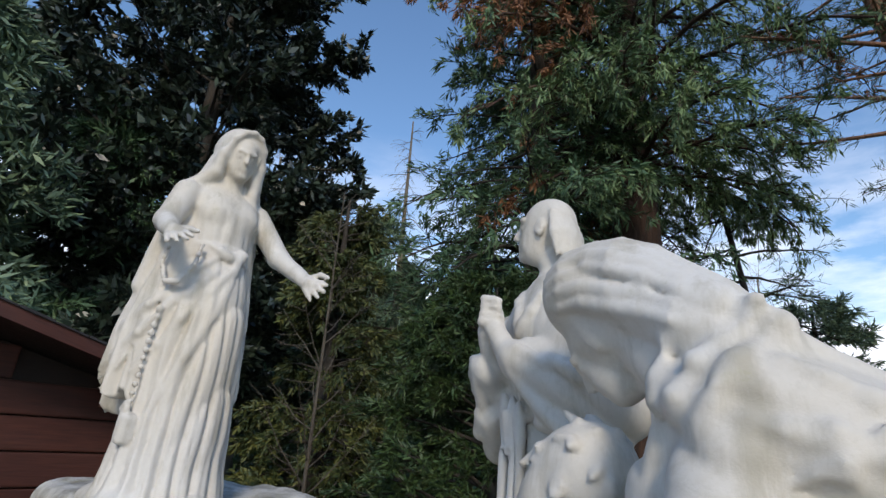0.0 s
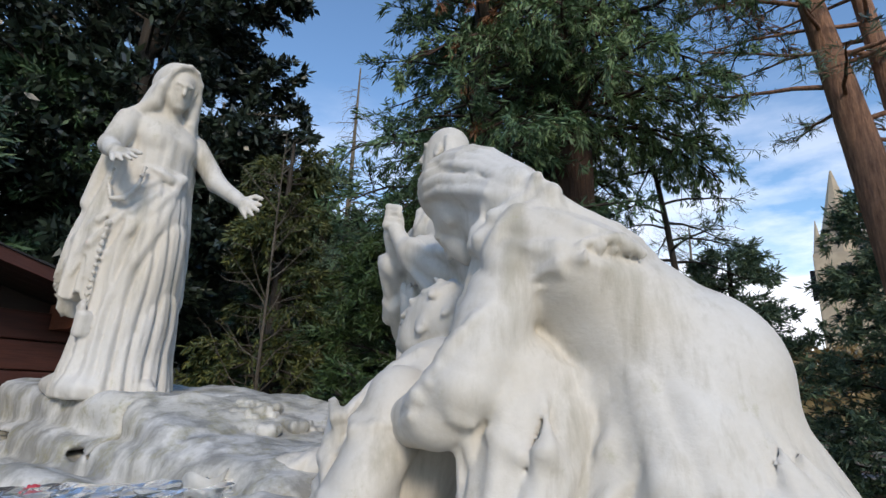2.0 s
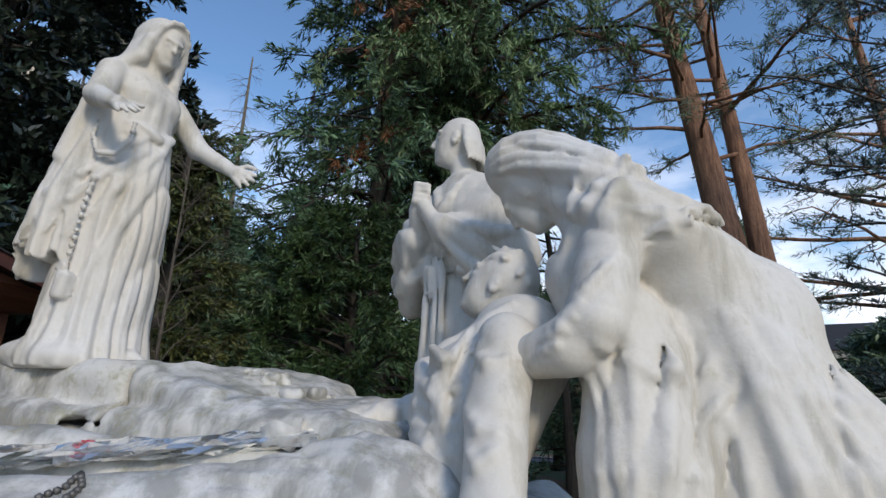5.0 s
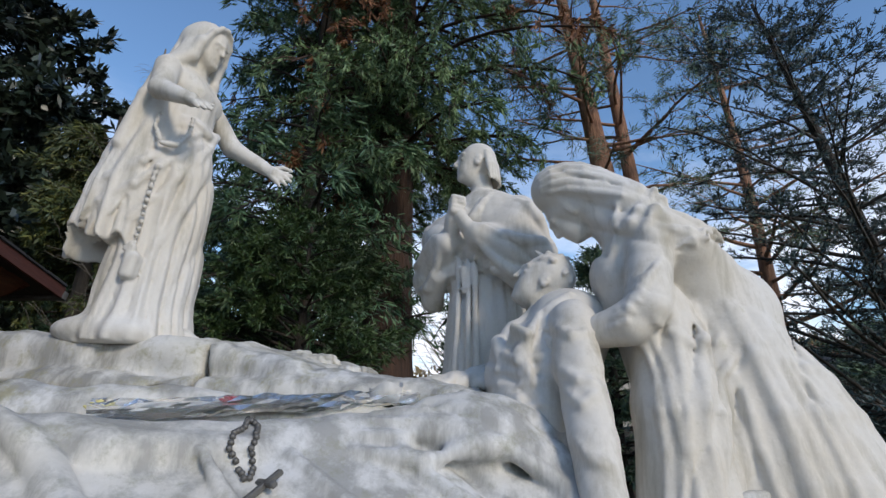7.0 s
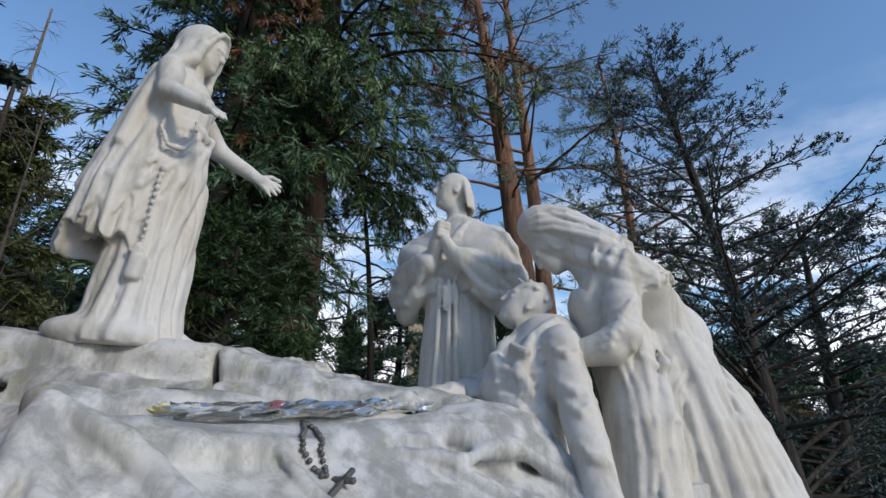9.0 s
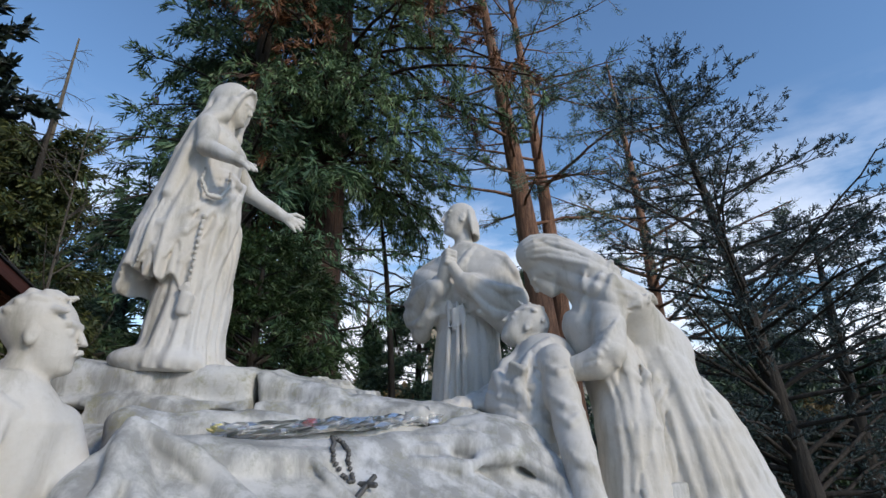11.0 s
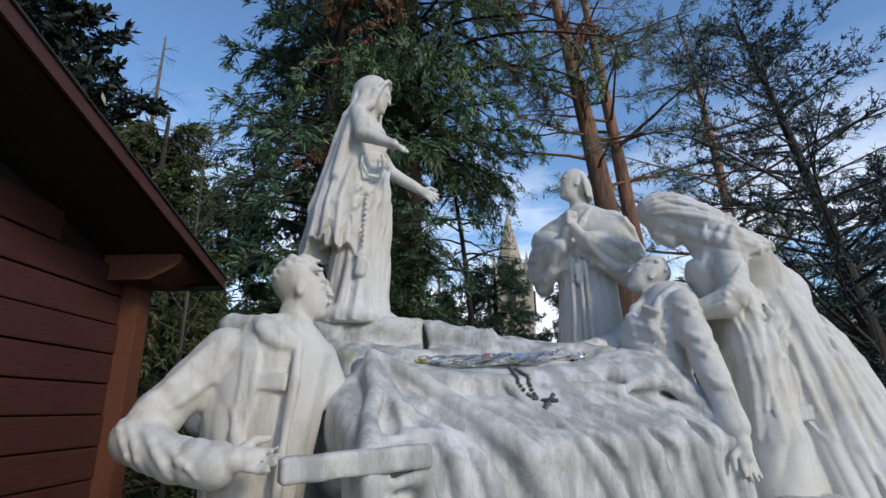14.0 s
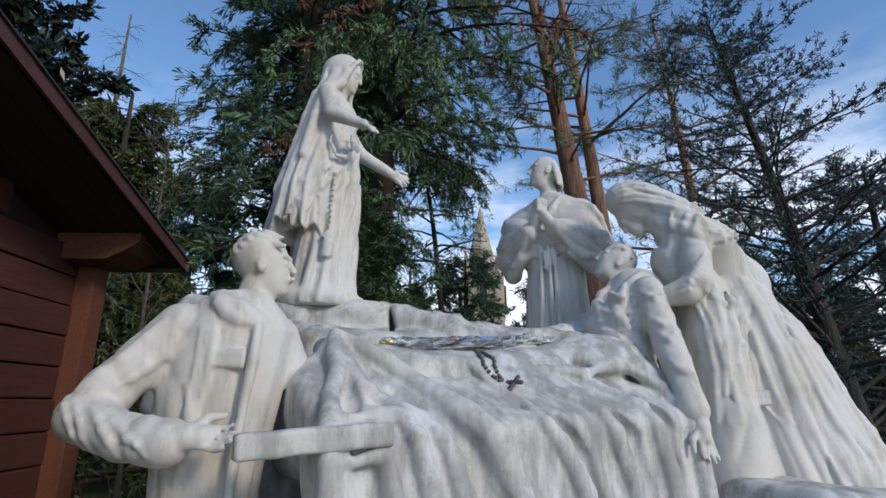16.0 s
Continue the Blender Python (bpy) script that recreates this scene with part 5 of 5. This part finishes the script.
for k, (x, y, hgt) in enumerate(((9.2, 13.5, 3.4), (11.8, 11.9, 3), (6.7, 16.7, 3.2), (-11.5, 3.9, 7), (-9.5, 0.7, 6.5), (-5.4, 13.7, 8.5), (-8.6, 13.2, 6), (-6.3, 19.7, 10))):
    tree("evergreen_bush" if hgt < 4 else "conifer_tree", "dark evergreen thicket at the edge of the lawn" if hgt < 4 else "dark conifer closing the edge of the park", (x, y, -0.1), hgt, 0.13, BARK_DARK, LEAF_YEW if k % 2 else LEAF_PINE, 30 + k,
         0.04, 85, lambda h: 2.1 * (1 - h) ** 0.5, 20, 25, 10, 0.6, 30, 6, 6, (0.17, 0.04), 0.7, category="bush" if hgt < 4 else "tree")


# ---- wooden hut ----
def hut():
    """A log-built hut seen along its gable wall: the roof falls towards the far corner post and overhangs on outriggers."""
    root = empty("wooden_hut", (-3.75, 2.24, 0))
    turn = pose(0, 0, 0, 0, 0, 3.6)
    fall = 0.2586                       # rise of the roof per metre along the wall

    def under(y):
        return 2.34 + (0.235 - y) * fall

    def put(name, lo, hi, mat, parent=root, bevel=0.006, label=""):
        ob = part(name, box_bm(lo, hi, bevel), mat, parent, label)
        ob.matrix_basis = turn
        return ob
    bm = bmesh.new()
    ring = [(-7.0, 0.0), (-0.04, 0.0), (-0.04, under(-0.04)), (-7.0, under(-7.0))]
    near, back = [[bm.verts.new((x, y, z)) for y, z in ring] for x in (-0.10, -0.24)]
    bm.faces.new(near)
    bm.faces.new(back[::-1])
    for i in range(4):
        j = (i + 1) % 4
        bm.faces.new((near[j], near[i], back[i], back[j]))
    bmesh.ops.recalc_face_normals(bm, faces=bm.faces)
    wall = part("wall", bm, WOOD_DARK, root)
    wall.matrix_basis = turn
    for i in range(19):
        z = 0.05 + 0.215 * i
        end = min(-0.075, 0.235 - (z + 0.205 - 2.34) / fall)
        if end > -6.9:
            part("plank", box_bm((-0.098, -7.0, z), (-0.045 + 0.006 * (i % 3), end, z + 0.205), 0.014), WOOD_RED, wall)
    put("end_wall", (-2.6, -0.16, 0.0), (-0.25, -0.05, 2.36), WOOD_RED)
    put("post", (-0.085, -0.085, 0.0), (0.085, 0.085, 2.30), WOOD_POST, label="orange-brown corner post")
    # outrigger that carries the overhang, with a chamfered nose
    bm = bmesh.new()
    prof = [(-0.09, 2.285), (0.26, 2.285), (0.40, 2.355), (0.485, 2.42), (0.485, 2.50), (-0.09, 2.50)]
    a = [bm.verts.new((x, -0.30, z)) for x, z in prof]
    b = [bm.verts.new((x, 0.09, z)) for x, z in prof]
    for p in a[-2:]:
        p.co.z = under(-0.30) - 0.004
    for p in b[-2:]:
        p.co.z = under(0.09) - 0.004
    bm.faces.new(a)
    bm.faces.new(b[::-1])
    for i in range(len(prof)):
        j = (i + 1) % len(prof)
        bm.faces.new((a[j], a[i], b[i], b[j]))
    bmesh.ops.recalc_face_normals(bm, faces=bm.faces)
    part("beam", bm, WOOD_POST, root, "orange-brown beam end with a chamfered nose").matrix_basis = turn
    # roof: soffit boards coloured dark for the overhang's shade, thin verge board and shingles
    slope = Matrix.Translation((0, 0.235, 2.34)) @ pose(0, 0, 0, -math.degrees(math.atan(fall)), 0, 0)
    roof = part("roof", box_bm((-2.8, -7.6, 0.03), (0.57, 0.0, 0.07), 0.004), ROOFING, root, "dark shingled roof")
    roof.matrix_basis = turn @ slope
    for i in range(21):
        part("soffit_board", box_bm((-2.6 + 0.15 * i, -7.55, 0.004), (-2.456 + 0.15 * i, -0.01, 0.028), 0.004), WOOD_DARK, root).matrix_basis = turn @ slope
    part("fascia", box_bm((0.572, -7.6, -0.008), (0.594, 0.01, 0.072), 0.003), WOOD_RED, root, "thin red-brown verge board").matrix_basis = turn @ slope
    part("gutter", box_bm((-2.8, 0.004, -0.01), (0.60, 0.05, 0.05), 0.012), METAL_DARK, root, "dark metal gutter").matrix_basis = turn @ slope
    for i in range(38):
        y = -7.6 + 0.2 * i
        part("shingle", box_bm((0.30, y, 0.071), (0.61, y + 0.195, 0.083 + 0.004 * (i % 2)), 0.004), ROOFING, roof)
    return tagged(root, "red-brown stained wooden hut with dark overhanging roof", "hut")


hut()


# ---- ground, path, distance ----
def ground():
    n = 90
    g = np.sinh(np.linspace(-7.0, 7.0, n)) * 1500 / math.sinh(7.0)
    x, y = np.meshgrid(g, g, indexing="ij")
    r = np.hypot(x, y)
    z = 0.03 * np.sin(x * 0.9) * np.sin(y * 0.7 + 1) * np.clip((r - 3) / 6, 0, 1) - 0.01
    i, j = np.meshgrid(np.arange(n - 1), np.arange(n - 1), indexing="ij")
    q = np.stack([i * n + j, (i + 1) * n + j, (i + 1) * n + j + 1, i * n + j + 1], -1).reshape(-1, 4)
    ob = array_mesh("ground", np.stack([x, y, z], -1).reshape(-1, 3), q, GROUND, None, True)
    return tagged(ob, "lawn with brown leaf litter round the monument", "ground", kind="structure")


ground()


def path():
    xs = np.linspace(-14, 60, 40)
    v, q = [], []
    for k, x in enumerate(xs):
        y = 21.5 - 0.10 * x + 0.8 * math.sin(x * 0.2)
        v += [(x, y - 1.3, 0.045), (x, y + 1.3, 0.045)]
        if k:
            a = 2 * k - 2
            q.append((a, a + 2, a + 3, a + 1))
    return tagged(mesh_object("path", v, q, ASPHALT), "grey asphalt path across the lawn", "path", kind="structure")


path()


def church():
    root = empty("church_spire", (9.3, 188.4, 0))
    root.scale = (1.75, 1.75, 1.75)
    bm = box_bm((-4.2, -4.2, 0), (4.2, 4.2, 25.5), 0.3)
    part("tower", bm, SLATE, root)
    bm = bmesh.new()
    bmesh.ops.create_cone(bm, cap_ends=True, segments=8, radius1=3.6, radius2=0.15, depth=15.5, matrix=Matrix.Translation((0, 0, 33)))
    part("spire", bm, SLATE, root, "pale stone octagonal spire")
    for i in range(4):
        a = radians(45 + 90 * i)
        bm = bmesh.new()
        bmesh.ops.create_cone(bm, cap_ends=True, segments=8, radius1=0.85, radius2=0.05, depth=6, matrix=Matrix.Translation((4.6 * math.cos(a), 4.6 * math.sin(a), 28.3)))
        part("pinnacle", bm, SLATE, root)
        b = radians(90 * i)
        c = (4.22 * math.cos(b), 4.22 * math.sin(b))
        part("belfry_window", box_bm((c[0] - 0.7, c[1] - 0.7, 18.5), (c[0] + 0.7, c[1] + 0.7, 23.5), 0.2), ROOFING, root)
    return tagged(root, "pale stone church spire far beyond the trees", "church")


church()


def terrace_wall():
    """A long far wall with arched openings and a parapet."""
    root = empty("terrace_wall", (12.0, 28.8, 0))
    turn = pose(0, 0, 0, 0, 0, -20)
    part("wall", box_bm((-9, 0, 0), (16, 0.6, 1.9), 0.02), STONE_WALL, root).matrix_basis = turn
    part("parapet", box_bm((-9, -0.1, 2.45), (16, 0.7, 2.65), 0.02), PLASTER, root).matrix_basis = turn
    for i in range(26):
        part("pier", box_bm((-9 + i, 0.05, 1.89), (-8.6 + i, 0.55, 2.46), 0.02), PLASTER, root).matrix_basis = turn
    return tagged(root, "long stone terrace wall with openings and parapet", "wall")


terrace_wall()


def far_building(x, y, w, d, h, yaw):
    root = empty("far_house", (x, y, 0))
    root.rotation_euler = (0, 0, radians(yaw))
    part("wall", box_bm((-w / 2, -d / 2, 0), (w / 2, d / 2, h), 0.03), PLASTER, root)
    bm = bmesh.new()
    e = 0.4
    p = [bm.verts.new(c) for c in ((-w / 2 - e, -d / 2 - e, h), (w / 2 + e, -d / 2 - e, h), (w / 2 + e, d / 2 + e, h), (-w / 2 - e, d / 2 + e, h), (-w / 2 + 1, 0, h + d * 0.3), (w / 2 - 1, 0, h + d * 0.3))]
    for f in ((0, 1, 5, 4), (2, 3, 4, 5), (1, 2, 5), (3, 0, 4), (3, 2, 1, 0)):
        bm.faces.new([p[i] for i in f])
    part("roof", bm, ROOFING, root)
    for i in range(int(w / 2.4)):
        for z in np.arange(1.0, h - 1.6, 2.9):
            xx = -w / 2 + 1.0 + 2.4 * i
            part("window", box_bm((xx, -d / 2 - 0.05, z), (xx + 0.9, -d / 2 + 0.02, z + 1.4), 0.02), ROOFING, root)
    return tagged(root, "pale plastered house far behind the lawn", "house")


far_building(18.8, 54.9, 24, 9, 7.0, -8)


def hill(name, label, centre, size, count, mat, seed):
    """A wooded slope: many leaf clumps over a mound."""
    rng = np.random.default_rng(seed)
    a, r = rng.uniform(0, 2 * np.pi, count), np.sqrt(rng.uniform(0, 1, count))
    x, y = np.cos(a) * r, np.sin(a) * r
    z = np.clip(1 - r ** 2, 0, 1) ** 0.8
    at = np.stack([x * size[0], y * size[1], z * size[2] * rng.uniform(0.75, 1.1, count)], 1)
    root = empty(name, centre)
    blades("crown", at, rng.normal(0, 1, (count, 3)), 6, size[2] * 0.12, size[2] * 0.05, 1.0, mat, root, rng)
    n = 24
    g = np.linspace(-1, 1, n)
    gx, gy = np.meshgrid(g, g, indexing="ij")
    gz = np.clip(1 - gx ** 2 - gy ** 2, 0, 1) ** 0.8 * size[2] * 0.82
    i, j = np.meshgrid(np.arange(n - 1), np.arange(n - 1), indexing="ij")
    q = np.stack([i * n + j, (i + 1) * n + j, (i + 1) * n + j + 1, i * n + j + 1], -1).reshape(-1, 4)
    array_mesh("slope", np.stack([gx * size[0], gy * size[1], gz - 0.05], -1).reshape(-1, 3), q, mat, root, True)
    return tagged(root, label, "wooded hill", kind="stuff")


hill("wooded_hill", "autumn-coloured wooded slope in the distance", (31.3, 65.4, 0), (23, 13, 10.4), 5000, LEAF_AUTUMN, 40)
hill("wooded_hill", "brown winter woods on a far ridge", (-44.0, 112.8, 0), (160, 26, 12), 9000, LEAF_AUTUMN, 41)
hill("wooded_hill", "dark evergreen wood behind the park", (-35.0, 19.7, 0), (26, 12, 13), 6000, LEAF_YEW, 42)


def railing():
    root = empty("park_railing", (-7.2, 18.5, 0))
    for i in range(12):
        part("post", box_bm((0.9 * i - 0.02, -0.02, 0), (0.9 * i + 0.02, 0.02, 0.95), 0.004), METAL_GREY, root)
    for z in (0.3, 0.6, 0.93):
        part("rail", box_bm((-0.05, -0.018, z - 0.018), (9.95, 0.018, z + 0.018), 0.004), METAL_GREY, root)
    return tagged(root, "grey metal railing beside the path", "railing")


railing()


# ---- things laid on the blanket ----
def on_bed(u, v, z, lift=0.0):
    return Vector(BED.snap(lit(u, v, z), lift))


def rosary():
    root = empty("rosary", on_bed(1.12, 0.38, 1.5))
    inv = Vector(root.location)
    pts = [(1.10, 0.43, 1.545), (1.09, 0.38, 1.530), (1.06, 0.33, 1.500), (1.05, 0.28, 1.470), (1.08, 0.235, 1.440), (1.10, 0.20, 1.415)]
    for side in (0, 1):
        for i in range(len(pts) - 1):
            for f in (0.0, 0.33, 0.66):
                p = [a + (b - a) * f for a, b in zip(pts[i], pts[i + 1])]
                q = on_bed(p[0] + side * 0.06 * math.sin((i + f) / 5 * math.pi), p[1], p[2], 0.007) - inv
                bm = bmesh.new()
                bmesh.ops.create_icosphere(bm, subdivisions=1, radius=0.0105, matrix=Matrix.Translation(q))
                part("bead", bm, METAL_DARK, root, smooth=True)
    c = on_bed(1.13, 0.165, 1.405, 0.012) - inv
    m = Matrix.Translation(c) @ pose(0, 0, 0, 35, 0, -35)
    for nm, h in (("cross_upright", (0.009, 0.07, 0.008)), ("cross_arm", (0.042, 0.009, 0.008))):
        bm = bmesh.new()
        bmesh.ops.create_cube(bm, size=2, matrix=m @ Matrix.Translation((0, 0.02 if nm == "cross_arm" else 0, 0)) @ Matrix.Diagonal((*h, 1)))
        bmesh.ops.bevel(bm, geom=list(bm.edges), offset=0.003, segments=1, affect="EDGES")
        part(nm, bm, METAL_DARK, root)
    return tagged(root, "dark metal rosary with a crucifix on the blanket", "rosary")


rosary()


def rose(parent, at, mat, size):
    rng = random.Random(int(at.x * 1000))
    tb = bmesh.new()
    for ring in range(3):
        for i in range(5):
            a = i * 1.257 + ring * 0.6
            r = size * (0.25 + 0.28 * ring)
            m = Matrix.Translation(at + Vector((math.cos(a) * r, math.sin(a) * r, size * (0.35 - 0.12 * ring)))) @ Euler((0, 0.5 + 0.35 * ring, a)).to_matrix().to_4x4() @ Matrix.Diagonal((0.28, 0.75, 0.9, 1))
            bmesh.ops.create_icosphere(tb, subdivisions=2, radius=size * 0.62, matrix=m)
    return part("bloom", tb, mat, parent, smooth=True)


def bouquet():
    root = empty("wrapped_bouquet", on_bed(1.0, 0.55, 1.57))
    inv = Vector(root.location)
    a, b = on_bed(0.70, 0.555, 1.575, 0.02) - inv, on_bed(1.68, 0.60, 1.66, 0.05) - inv
    side = (b - a).cross(Vector((0, 0, 1))).normalized()
    rng = random.Random(6)
    for i in range(7):
        o = side * rng.uniform(-0.035, 0.035) + Vector((0, 0, rng.uniform(0.0, 0.02)))
        pts = [a.lerp(b, f) + o * (0.4 + 0.6 * f) + Vector((0, 0, 0.012 * math.sin(f * 5 + i))) for f in np.linspace(0.03, 0.8 + 0.03 * i, 8)]
        tb = Tubes()
        tb.add([tuple(p) for p in pts], [0.006] * 8, 5)
        tb.make("stem", STEM_GREEN, root)
    for i in range(9):
        f = rng.uniform(0.15, 0.85)
        p = a.lerp(b, f) + side * rng.uniform(-0.05, 0.05) + Vector((0, 0, 0.015))
        d = (b - a).normalized() * 0.06 + side * rng.uniform(-0.03, 0.03)
        mesh_object("leaf", [p, p + d * 0.5 + side * 0.016 + Vector((0, 0, 0.008)), p + d, p + d * 0.5 - side * 0.016], [(0, 1, 2, 3)], STEM_GREEN, root)
    rose(root, a + Vector((0, 0, 0.02)), ROSE_YELLOW, 0.036)
    rose(root, a.lerp(b, 0.36) + Vector((0, 0, 0.028)), ROSE_RED, 0.030)
    # crumpled film round the flowers, open at one end
    n, k = 26, 12
    v, q = [], []
    for i in range(n):
        f = i / (n - 1)
        c = a.lerp(b, f * 1.02 - 0.03)
        for j in range(k):
            t = 2 * math.pi * j / k
            r = 0.055 + 0.012 * math.sin(5 * t + i) + 0.01 * math.sin(i * 1.7 + j * 2.1)
            v.append(c + side * math.cos(t) * r * 1.15 + Vector((0, 0, 0.02 + math.sin(t) * r * 0.5)))
    for i in range(n - 1):
        for j in range(k):
            jn = (j + 1) % k
            q.append((i * k + j, i * k + jn, (i + 1) * k + jn, (i + 1) * k + j))
    mesh_object("wrapping_film", v, q, FILM, root, label="clear crumpled wrapping film")
    # the stiff collar of paper that stands up at one end
    v, q = [], []
    for i in range(13):
        t = -0.4 + i * 0.2
        for z, r in ((0.0, 0.05), (0.07, 0.062)):
            v.append(b.lerp(a, 0.12) + side * (math.sin(t * 1.6) * r) + (b - a).normalized() * (math.cos(t * 1.6) * r) + Vector((0, 0, z + 0.012 * math.sin(i))))
        if i:
            q.append((2 * i - 2, 2 * i, 2 * i + 1, 2 * i - 1))
    ob = mesh_object("paper_collar", v, q, PAPER, root, True)
    sol = ob.modifiers.new("thick", "SOLIDIFY")
    sol.thickness = 0.002
    return tagged(root, "roses wrapped in clear film lying on the blanket", "bouquet")


bouquet()
